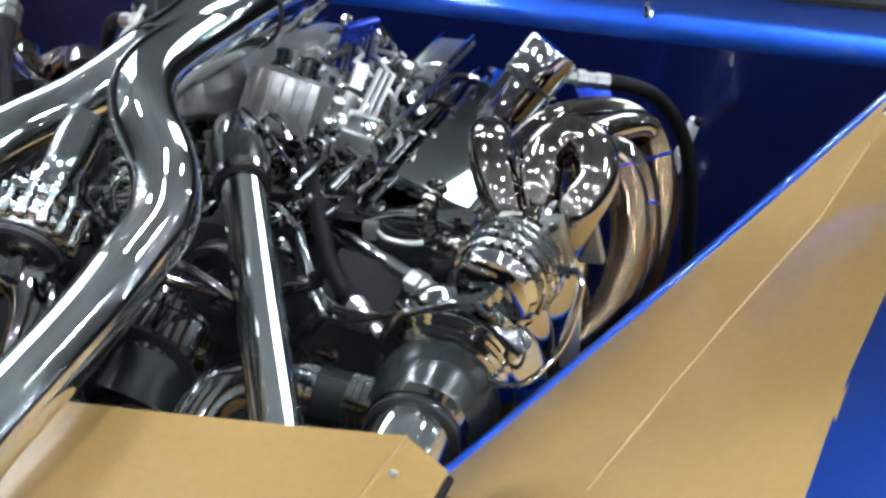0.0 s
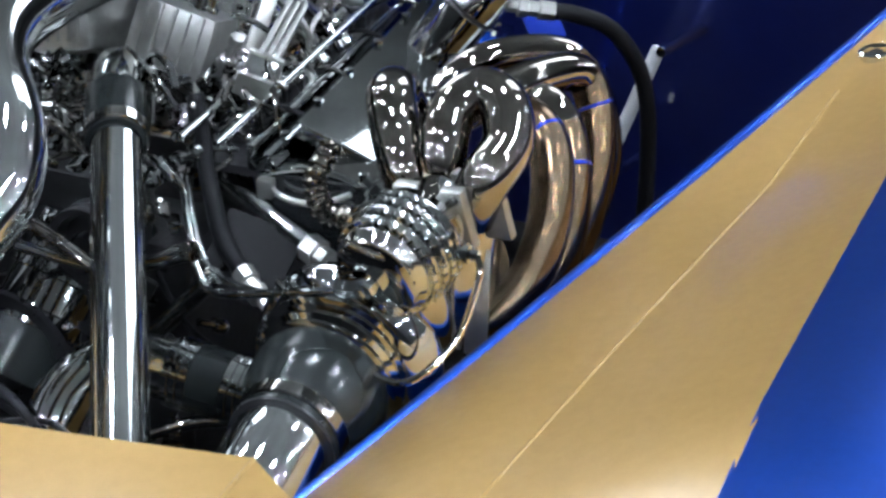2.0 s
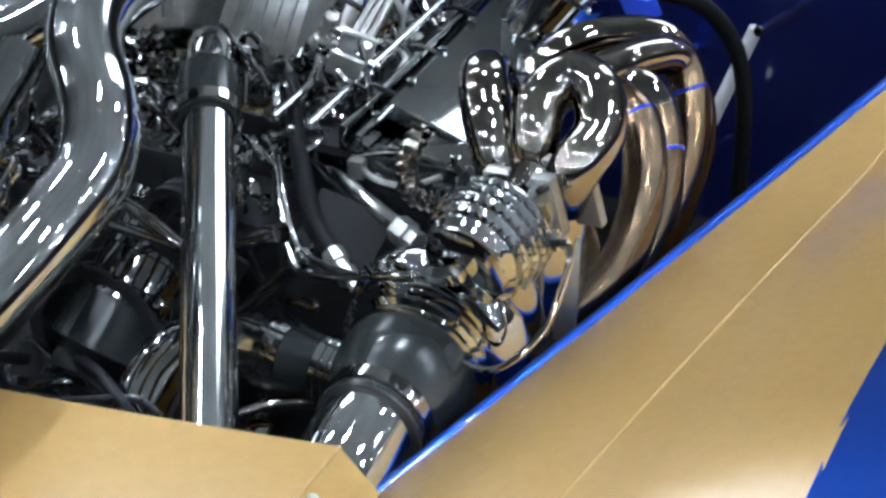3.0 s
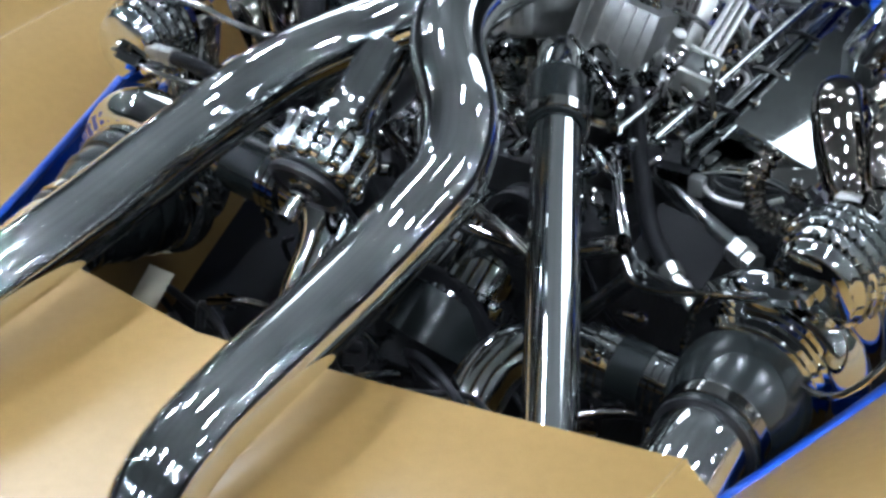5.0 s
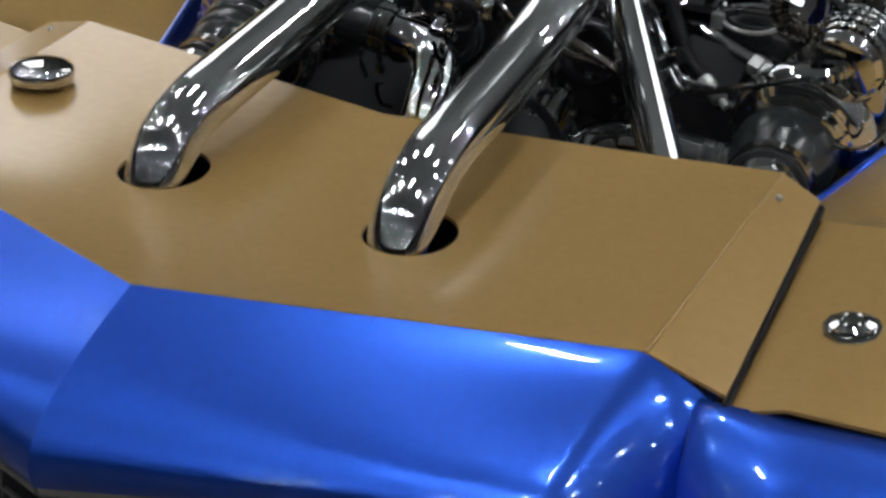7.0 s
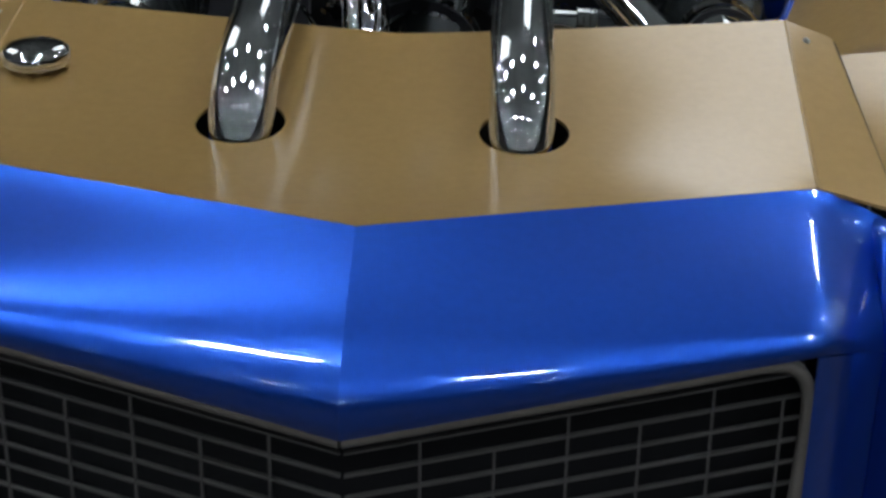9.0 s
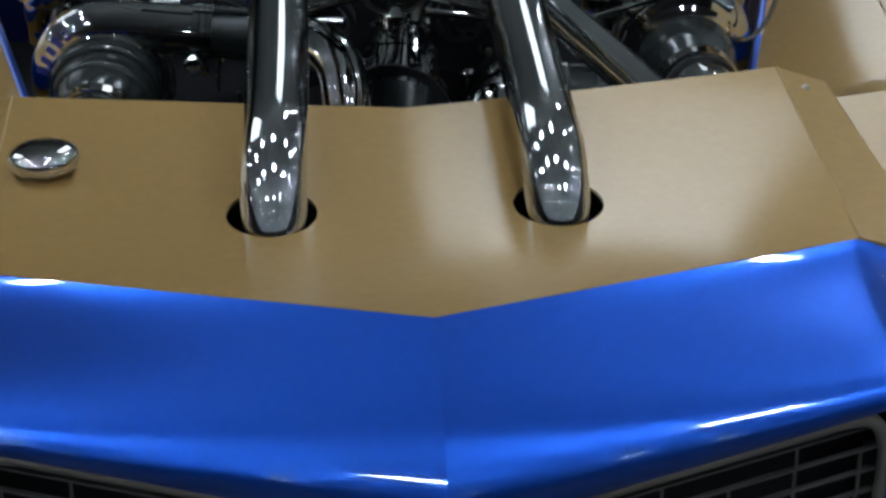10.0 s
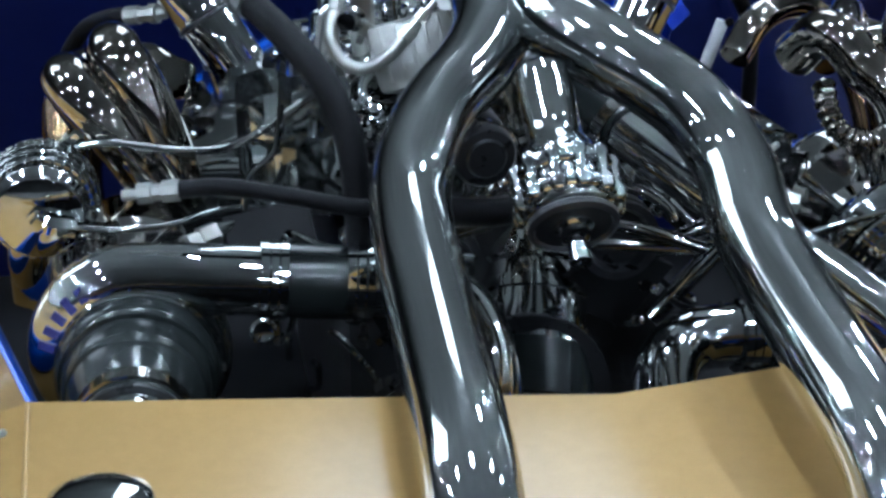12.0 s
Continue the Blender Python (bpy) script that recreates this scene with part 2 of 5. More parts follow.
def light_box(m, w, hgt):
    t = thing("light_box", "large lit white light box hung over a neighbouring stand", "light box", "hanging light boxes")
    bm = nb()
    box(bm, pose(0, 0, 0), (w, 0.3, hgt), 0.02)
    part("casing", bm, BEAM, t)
    # the rear face is an unseen addition that brightens the ceiling behind
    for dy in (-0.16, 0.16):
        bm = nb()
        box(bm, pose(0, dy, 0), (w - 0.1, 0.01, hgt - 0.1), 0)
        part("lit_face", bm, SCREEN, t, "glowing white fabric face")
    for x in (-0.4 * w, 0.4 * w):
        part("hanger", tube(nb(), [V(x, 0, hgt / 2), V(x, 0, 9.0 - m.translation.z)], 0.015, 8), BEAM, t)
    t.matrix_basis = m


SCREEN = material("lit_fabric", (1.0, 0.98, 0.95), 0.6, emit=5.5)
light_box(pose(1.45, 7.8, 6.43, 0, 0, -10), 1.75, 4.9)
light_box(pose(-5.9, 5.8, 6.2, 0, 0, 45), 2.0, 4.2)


# ---- car body ----
def y_front(x):
    return -0.111 + 0.380 * abs(x)


def z_front(x):
    return 0.970 - 0.050 * abs(x)


def y_back(x):
    return 0.395 + 0.116 * abs(x) + 0.018 * max(0, x / 0.47) ** 2


def z_back(x):
    return 0.976 + 0.018 * abs(x)


def z_panel(x, y):
    t = (y - y_front(x)) / (y_back(x) - y_front(x))
    return lerp(z_front(x), z_back(x), t) - 0.088 * t * (1 - t) * (1 - (x / 0.47) ** 2)


def lip(y, s=1):
    d = y - 0.44
    return V(s * (0.4254 + 0.2863 * d + 0.0126 * d * d), y, 0.8648 + 0.1579 * d + 0.0347 * d * d)


XC = 0.470          # fold of the cover
HOLE = (0.158, 0.171)
XT = XC - 0.002
cover = thing("radiator_cover", "satin gold painted sheet metal radiator cover with two pipe holes", "cover")


def cover_mesh():
    bm = nb()
    out = []
    xs = [XT * k / 16 for k in range(-16, 17)]
    out += [(x, y_front(x)) for x in xs]
    out += [(XT, lerp(y_front(XT), y_back(XT), k / 10)) for k in range(1, 10)]
    out += [(x, y_back(x)) for x in reversed(xs)]
    out += [(-XT, lerp(y_back(-XT), y_front(XT), k / 10)) for k in range(1, 10)]
    edges = []

    def loop(pts):
        vs = [bm.verts.new((x, y, z_panel(x, y))) for x, y in pts]
        edges.extend(bm.edges.new((vs[k], vs[(k + 1) % len(vs)])) for k in range(len(vs)))
    loop(out)
    for s in (-1, 1):
        loop([(s * HOLE[0] + 0.050 * math.cos(a), HOLE[1] + 0.057 * math.sin(a)) for a in [2 * math.pi * k / 40 for k in range(40)]])
    bmesh.ops.triangle_fill(bm, use_beauty=True, edges=edges)
    for k in range(6):
        far = [e for e in bm.edges if e.calc_length() > 0.03]
        if not far:
            break
        bmesh.ops.subdivide_edges(bm, edges=far, cuts=1)
        bmesh.ops.triangulate(bm, faces=[f for f in bm.faces if len(f.verts) > 3])
    bmesh.ops.beautify_fill(bm, faces=bm.faces, edges=bm.edges)
    for v in bm.verts:
        v.co.z = z_panel(v.co.x, v.co.y)
    top = list(bm.faces)
    ext = bmesh.ops.extrude_face_region(bm, geom=top)
    bmesh.ops.translate(bm, vec=(0, 0, -0.004), verts=[g for g in ext["geom"] if isinstance(g, bmesh.types.BMVert)])
    return bm


part("top_sheet", cover_mesh(), GOLD, cover, angle=20)
for s in (-1, 1):
    bm = nb()
    rows = []
    for k in range(9):
        t = k / 8
        a = V(s * (XC + 0.0005), lerp(y_front(XC), y_back(s * XC), t), lerp(z_front(XC), z_back(XC), t) - 0.001)
        b = V(s * lerp(0.556, 0.524, t), lerp(0.058, 0.437, t), lerp(0.928, 0.975, t))
        e = V(s * (XT + 0.0002), a.y, z_panel(s * XT, a.y) - 0.0002)
        rows.append([e, lerp(a, e, 0.45) + V(0, 0, -0.0002), a + V(0, 0, -0.0002), lerp(a, b, 0.025), lerp(a, b, 0.06), lerp(a, b, 0.5), b])
    sheet(bm, rows, 0.004)
    part("folded_side", bm, GOLD, cover, angle=25)
    fold = [V(s * XC, lerp(y_front(XC), y_back(s * XC), k / 12), lerp(z_front(XC), z_back(XC), k / 12) - 0.0012) for k in range(13)]
    part("fold_edge", tube(nb(), fold, 0.0022, 10), GOLD, cover, "rounded fold of the gold sheet")
    part("screw", lathe(nb(), (s * 0.488, 0.395, 0.9845), (s * 0.35, 0, 1), [(0.0045, 0), (0.0045, 0.002), (0.003, 0.004), (0, 0.0045)], 12), BRUSHED, cover, "small bright screw")
    seam = [V(s * lerp(0.5575, 0.5255, t), lerp(0.052, 0.437, t), lerp(0.917, 0.966, t)) for t in [k / 10 for k in range(11)]]
    part("seam_strip", tube(nb(), seam, 0.0045, 8), HOSE, cover, "black rubber seam strip")
bm = lathe(nb(), (-0.414, 0.280, 0.9695), (0, 0, 1), [(0.038, 0), (0.038, 0.004), (0.040, 0.006), (0.0405, 0.012), (0.038, 0.017), (0.027, 0.022), (0.012, 0.0245), (0, 0.025)], 40)
cap0 = tagged(part("filler_cap", bm, SATIN), "polished chrome round filler cap on gold cover", "cap")

body = thing("car_body", "show car front body painted gold and pearl blue", "car body")
YS = [0.44 + (1.74 - 0.44) * k / 26 for k in range(27)]


def outer_edge(y, s):
    t = min(1.0, max(0.0, (y - 0.06) / 0.5))
    return V(s * (0.862 - 0.016 * min(1, y)), y, lerp(0.945, 1.068, t ** 0.8))


def crease(y, s):
    t = min(1.0, max(0.0, (y - 0.06) / 0.44))
    edge, rim = outer_edge(y, s), lip(y, s)
    x = min(0.645 + 0.075 * (y - 0.4) + 0.03 * max(0, y - 0.6) ** 2, lerp(abs(rim.x), abs(edge.x), 0.55))
    return V(s * x, y, max(lerp(0.935, 0.975, t) + 0.03 * max(0, y - 0.5), rim.z + 0.004 if y > 0.9 else 0))


def cross(a, c, d, hump, dent=0.002):
    """One cross line of the fender top: edge, crease, outer edge."""
    inner = [lerp(a, c, k / 5) + V(0, 0, hump * math.sin(math.pi * k / 5)) for k in range(6)]
    return inner + [lerp(c, d, 0.06) + V(0, 0, -dent)] + [lerp(c, d, k / 5) for k in range(1, 6)]


def crown(over):
    """Height of the fender beyond its gold edge."""
    pts = [(0, 0), (0.05, 0.009), (0.12, 0.010), (0.20, 0.0), (0.26, -0.03), (0.30, -0.10), (0.31, -0.25)]
    for (x0, z0), (x1, z1) in zip(pts, pts[1:]):
        if over <= x1:
            return lerp(z0, z1, (over - x0) / (x1 - x0))
    return pts[-1][1]


for s in (-1, 1):
    rows = []
    for k in range(8):
        t = k / 7
        y = lerp(0.052, 0.43, t)
        a = V(s * lerp(0.561, 0.530, t), y, lerp(0.914, 0.955, t))
        c, d = crease(y, s), outer_edge(y, s)
        rows.append(cross(a, c, d, 0.0, 0.002 * t))
    for y in YS:
        a, c, d = lip(y, s), crease(y, s), outer_edge(y, s)
        rows.append(cross(a, c, d, 0.018 * math.exp(-((y - 0.44) / 0.30) ** 2)))
    part("fender_top", sheet(nb(), rows, 0.004), GOLD, body, "satin gold fender top", angle=30)
    ridge = [crease(0.46 + 0.86 * k / 24, s) + V(0, 0, -0.0014) for k in range(25)]
    part("crease_edge", tube(nb(), ridge, 0.0024, 10), GOLD, body, "rounded gold crease")
    line = [lip(0.36 + 1.40 * k / 24, s) for k in range(25)]
    part("blue_lip", tube(nb(), line, 0.0062, 14), BLUE, body, "rounded pearl blue edge of the engine bay")
    rows = [[p + V(-s * 0.003, 0, -0.002), p + V(-s * 0.008, 0, -0.015), p + V(-s * 0.010, 0, -0.032)] for p in line]
    part("lip_flange", sheet(nb(), rows, 0.004, (s, 0, 0)), BLUE, body, "pearl blue flange under the edge")
    rows = []
    for y in [0.40] + YS:
        a = lip(y, s)
        rows.append([a + V(-s * 0.008, 0, -0.036), a + V(-s * 0.024, 0, -0.11), a + V(-s * 0.05, 0, -0.32)])
    part("inner_fender", sheet(nb(), rows, 0.004, (s, 0, 0)), GOLD, body, "gold inner fender wall")
    rows = []
    for k in range(20):
        y = lerp(0.056, 1.74, k / 19)
        d = outer_edge(y, s) + V(s * 0.0006, 0, 0)
        rows.append([d + V(s * o, 0, crown(o)) for o in (0, 0.025, 0.05, 0.085, 0.12, 0.16, 0.20, 0.235, 0.26, 0.28, 0.30, 0.31)] + [V(s * 1.172, y, 0.20)])
    part("fender_side", sheet(nb(), rows, 0.004, (-s, 0, 0)), BLUE, body, "pearl blue fender side")
    bm = nb()
    rows = []
    for dx, dy in ((0.003, 0.07), (-0.004, 0.035), (-0.003, 0.012)):
        top = V(s * (0.531 + dx), 0.050 + dy, 0.917 - 0.01 * dy)
        rows.append([top, top + V(0, -0.015, -0.008), top + V(s * 0.001, -0.040, -0.045), top + V(s * 0.002, -0.058, -0.12), top + V(s * 0.003, -0.064, -0.30), V(s * 0.535, -0.01 + dy, 0.30)])
    for k in range(1, 23):
        t = k / 22
        x = lerp(0.506, 1.174, t)
        over = x - 0.861
        z = lerp(0.918, 0.944, min(1, (x - 0.531) / 0.33))
        if over > 0:
            z = 0.944 + crown(over)
        top = V(s * x, 0.053 - 0.004 * min(1, t * 3), z)
        fall = 0.25 if over > 0.27 else min(1.0, 0.57 + 0.43 * max(0.0, (x - 0.536) / 0.085))
        rows.append([top, top + V(0, -0.03 * fall, -0.006), top + V(0, -0.085 * fall, -0.045), top + V(0, -0.12 * fall, -0.12), top + V(0, -0.13 * fall, -0.30), V(s * x, 0.053 - 0.123 * fall, 0.30)])
    part("fender_front", sheet(bm, rows, 0.004, (0, 1, 0)), BLUE, body, "pearl blue fender front")

# nose: V-shaped blue band between cover and grille
def nose_pt(x, v):
    a = V(x, y_front(x) - 0.001, z_front(x) - 0.0005)
    b = V(x, -0.273 + 0.2775 * abs(x), 0.825 + 0.0891 * abs(x))
    k = 1 - 0.35 * abs(x) / 0.46
    p1, p2 = a + V(0, -0.066 * k, -0.026), b + V(0, -0.040 * k, 0.066 * k)
    return (1 - v) ** 3 * a + 3 * v * (1 - v) ** 2 * p1 + 3 * v * v * (1 - v) * p2 + v ** 3 * b


NX = 0.455


def nose_corner(s, v):
    """From the end of the nose round its corner and back to the fender."""
    p0, p1 = nose_pt(s * (NX - 0.03), v), nose_pt(s * NX, v)
    b = V(s * lerp(0.540, 0.545, v), lerp(0.060, -0.02, v), lerp(0.917, 0.80, v))
    c = p1 + (p1 - p0).normalized() * lerp(0.030, 0.042, v)
    return [(1 - u) ** 2 * p1 + 2 * u * (1 - u) * c + u * u * b for u in [k / 8 for k in range(1, 9)]]


VS = [v / 26 for v in range(27)]
ends = {s: list(zip(*[nose_corner(s, v) for v in VS])) for s in (-1, 1)}
rows = [list(c) for c in reversed(ends[-1])]
for k in range(-24, 25):
    rows.append([nose_pt(NX * k / 24, v) for v in VS])
rows += [list(c) for c in ends[1]]
part("nose", sheet(nb(), rows, 0.004, (0, 1, 0)), BLUE, body, "pearl blue V-shaped nose", angle=18)
for s in (-1, 1):
    foot = [nose_pt(s * NX, 1.0)] + nose_corner(s, 1.0)
    rows = [[p + V(0, 0.0005, -0.002 - 0.09 * k) for p in foot] for k in range(7)]
    part("nose_side", sheet(nb(), rows, 0.004, (0, 1, 0)), BLUE, body, "pearl blue panel beside the grille", angle=60)

# firewall and cowl
rows = []
for k in range(13):
    x = lerp(-0.84, 0.84, k / 12)
    rows.append([V(x, 1.80, 0.35), V(x, 1.70, 0.80), V(x, 1.63, 0.99), V(x, 1.6125, 1.0445)])
# same paint as the lip above; its shade is painted in
part("firewall", sheet(nb(), rows, 0.004, (0, 1, 0)), SHADED_BLUE, body, "glossy blue firewall with the shade put into its colour")
rows = []
for k in range(13):
    x = lerp(-0.84, 0.84, k / 12)
    rows.append([V(x, 1.612, 1.045), V(x, 1.612, 1.066), V(x, 1.622, 1.080), V(x, 1.645, 1.087), V(x, 1.74, 1.088)])
part("firewall_lip", sheet(nb(), rows, 0.004, (0, 1, 0)), BLUE, body, "rounded pearl blue top of the firewall")
bm = nb()
box(bm, pose(0, 2.0, 0.66), (1.9, 0.36, 0.84), 0.01)
part("cowl", bm, DARK, body, "black cowl behind the firewall")
bm = nb()
box(bm, pose(0, 1.03, 0.55), (1.40, 1.46, 0.03), 0)
part("belly_pan", bm, DARK, body, "black belly pan")
bm = nb()
box(bm, pose(0, 0.36, 0.74), (0.86, 0.05, 0.40), 0.01)
part("radiator", bm, DARK, body, "black radiator under the gold cover")

# grille
grille = thing("grille", "V-shaped dark gunmetal grille of thin slats", "grille")


def gp(x, z, out=0.0):
    return V(x, -0.253 + 0.2775 * abs(x) - out, z)


def gtop(x):
    return 0.825 + 0.0891 * abs(x) - 0.006


for s in (-1, 1):
    pts = [gp(0, gtop(0), 0.01)] + [gp(s * x, gtop(x), 0.01) for x in (0.1, 0.2, 0.3, 0.36, 0.405)]
    pts += [gp(s * 0.434, gtop(0.443) - 0.009, 0.01), gp(s * 0.450, gtop(0.45) - 0.034, 0.01), gp(s * 0.453, gtop(0.45) - 0.062, 0.01), gp(s * 0.452, 0.75, 0.01), gp(s * 0.446, 0.60, 0.01), gp(s * 0.44, 0.42, 0.01)]
    part("grille_frame", tube(nb(), bend(pts, 5), 0.0078, 10), GUN, grille, "gunmetal grille frame")
    for k in range(15):
        dz = 0.020 + 0.026 * k
        line = [gp(s * x, gtop(x) - dz) for x in (0.002, 0.22, 0.448)]
        bm = nb()
        sheet(bm, [[p + V(0, -0.003, 0.0006), p + V(0, 0.004, 0.0)] for p in line], 0.0024)
        part("slat", bm, SLAT, grille, smooth=False)
    for k in range(6):
        x = 0.073 + 0.071 * k
        for r in range(k % 2, 14):
            z0 = gtop(x) - 0.020 - 0.026 * r
            bm = nb()
            box(bm, pose(*gp(s * x, z0 - 0.0142)), (0.0024, 0.005, 0.0232), 0)
            part("upright", bm, SLAT, grille, smooth=False)
# added black sheet: the shade between the slats is put into its colour
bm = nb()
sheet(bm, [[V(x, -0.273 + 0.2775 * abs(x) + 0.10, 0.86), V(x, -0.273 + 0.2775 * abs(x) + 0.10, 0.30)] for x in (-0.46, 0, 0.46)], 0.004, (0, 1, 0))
part("backing", bm, DARK, grille, "black sheet standing in for the shade behind the slats")

# ---- pipes ----
pipe = thing("charge_pipe", "polished chrome Y-shaped charge pipe entering the gold cover", "pipe")
for s in (-1, 1):
    arc = [(0.2365 - 0.108 * (math.sin(radians(a)) - 0.174), 1.0115 - 0.1 * (0.985 - math.cos(radians(a)))) for a in (88, 70, 52, 36, 22)]
    foot = [V(s * 0.157, 0.1465, 0.84)] + [V(s * (0.1565 - 0.0008 * k), y, z) for k, (y, z) in enumerate(arc)] + [V(s * 0.151, 0.262, 1.0195), V(s * 0.147, 0.42, 1.048)]
    rise = [(0.145, 0.50, 1.068), (0.149, 0.545, 1.087), (0.148, 0.590, 1.107), (0.122, 0.640, 1.142), (0.070, 0.688, 1.171), (0.034, 0.755, 1.186), (0.020, 0.84, 1.190), (0.014, 0.95, 1.192)]
    if s < 0:
        rise = [(0.145, 0.52, 1.072), (0.139, 0.590, 1.088), (0.118, 0.650, 1.114), (0.090, 0.704, 1.132), (0.054, 0.750, 1.148), (0.026, 0.795, 1.168), (0.014, 0.855, 1.184), (0.006, 0.95, 1.192)]
    pts = foot + [V(s * x, y, z) for x, y, z in rise]
    part("leg", tube(nb(), ease(bend(pts, 9), 12), lambda u: 0.0365 + 0.006 * max(0.0, (u - 0.78) / 0.22), 40), PIPE, pipe)
part("trunk", tube(nb(), bend([V(0.004, 0.84, 1.186), V(0.006, 0.93, 1.192), V(0.008, 1.02, 1.197), V(0.010, 1.10, 1.200)], 6), lambda u: 0.044 + 0.006 * min(1.0, u * 3), 36), PIPE, pipe)
part("ring", lathe(nb(), (0.008, 1.03, 1.197), (0, 1, 0.05), [(0.049, 0), (0.0525, 0.002), (0.0525, 0.008), (0.049, 0.010)], 36), BLACK, pipe, "black sealing ring")

tube0 = thing("coolant_tube", "straight chromed coolant tube with black rubber collar", "tube")
A, B = V(0.101, 0.841, 1.062), V(0.345, 0.458, 0.924)
part("tube_wall", tube(nb(), [lerp(A, B, k / 6) for k in range(7)], 0.0262, 28), PIPE, tube0)
d = (A - B).normalized()
part("collar", lathe(nb(), A - d * 0.028, d, [(0.0275, 0), (0.0315, 0.001), (0.0325, 0.02), (0.0330, 0.066), (0.0315, 0.074), (0.022, 0.075)], 28), RUBBER, tube0, "black rubber collar")
part("clamp", lathe(nb(), A - d * 0.024, d, [(0.0310, 0), (0.0345, 0.001), (0.0345, 0.014), (0.0310, 0.015)], 28), STEEL, tube0, "steel band clamp")
part("neck", tube(nb(), bend([A + d * 0.03, A + d * 0.055, A + d * 0.09 + V(-0.01, 0.02, -0.01), A + d * 0.12 + V(-0.02, 0.05, -0.05)], 5), 0.026, 20), PIPE, tube0)


# ---- car body fittings ----
m = Matrix.Translation((0.630, 0.211, 0.9475))
tagged(part("fender_fastener", lathe(nb(), m.translation, (-0.10, -0.05, 1), [(0.031, 0), (0.031, 0.004), (0.029, 0.007), (0.024, 0.006), (0.023, 0.009), (0.016, 0.012), (0.015, 0.009), (0.011, 0.010), (0.010, 0.014), (0, 0.0155)], 10), CHROME),
       "chrome fluted quarter-turn fastener on gold fender", "fastener")
for s in (-1, 1):
    part("hinge_pocket", lathe(nb(), (s * 0.752, 1.40, 1.0545), (-s * 0.15, -0.05, 1), [(0.021, -0.02), (0.021, 0.003), (0.0185, 0.0045), (0.0165, 0.002), (0.0160, -0.003)], 24), CHROME, body, "chrome hinge pocket rim")
    part("hinge_pocket", lathe(nb(), (s * 0.752, 1.40, 1.0545), (-s * 0.15, -0.05, 1), [(0, 0.0), (0.0155, 0.0), (0.0163, -0.004)], 24), DARK, body, "dark hinge pocket")
    w = part("tyre", lathe(nb(), (s * 0.72, 0.62, 0.31), (s, 0, 0), [(0.18, 0), (0.29, 0.0), (0.31, 0.03), (0.31, 0.19), (0.29, 0.22), (0.18, 0.22)], 40), RUBBER, body, "black tyre")
    part("rim", lathe(nb(), (s * 0.72, 0.62, 0.31), (s, 0, 0), [(0, 0.05), (0.05, 0.06), (0.06, 0.12), (0.17, 0.17), (0.185, 0.215), (0.178, 0.216)], 40), CHROME, w, "chrome rim")
part("bolt", lathe(nb(), (0.354, 1.612, 1.083), (0, -0.5, 1), [(0.008, 0), (0.008, 0.006), (0.005, 0.009), (0.005, 0.02), (0, 0.021)], 8), CHROME, body, "small chrome bolt")


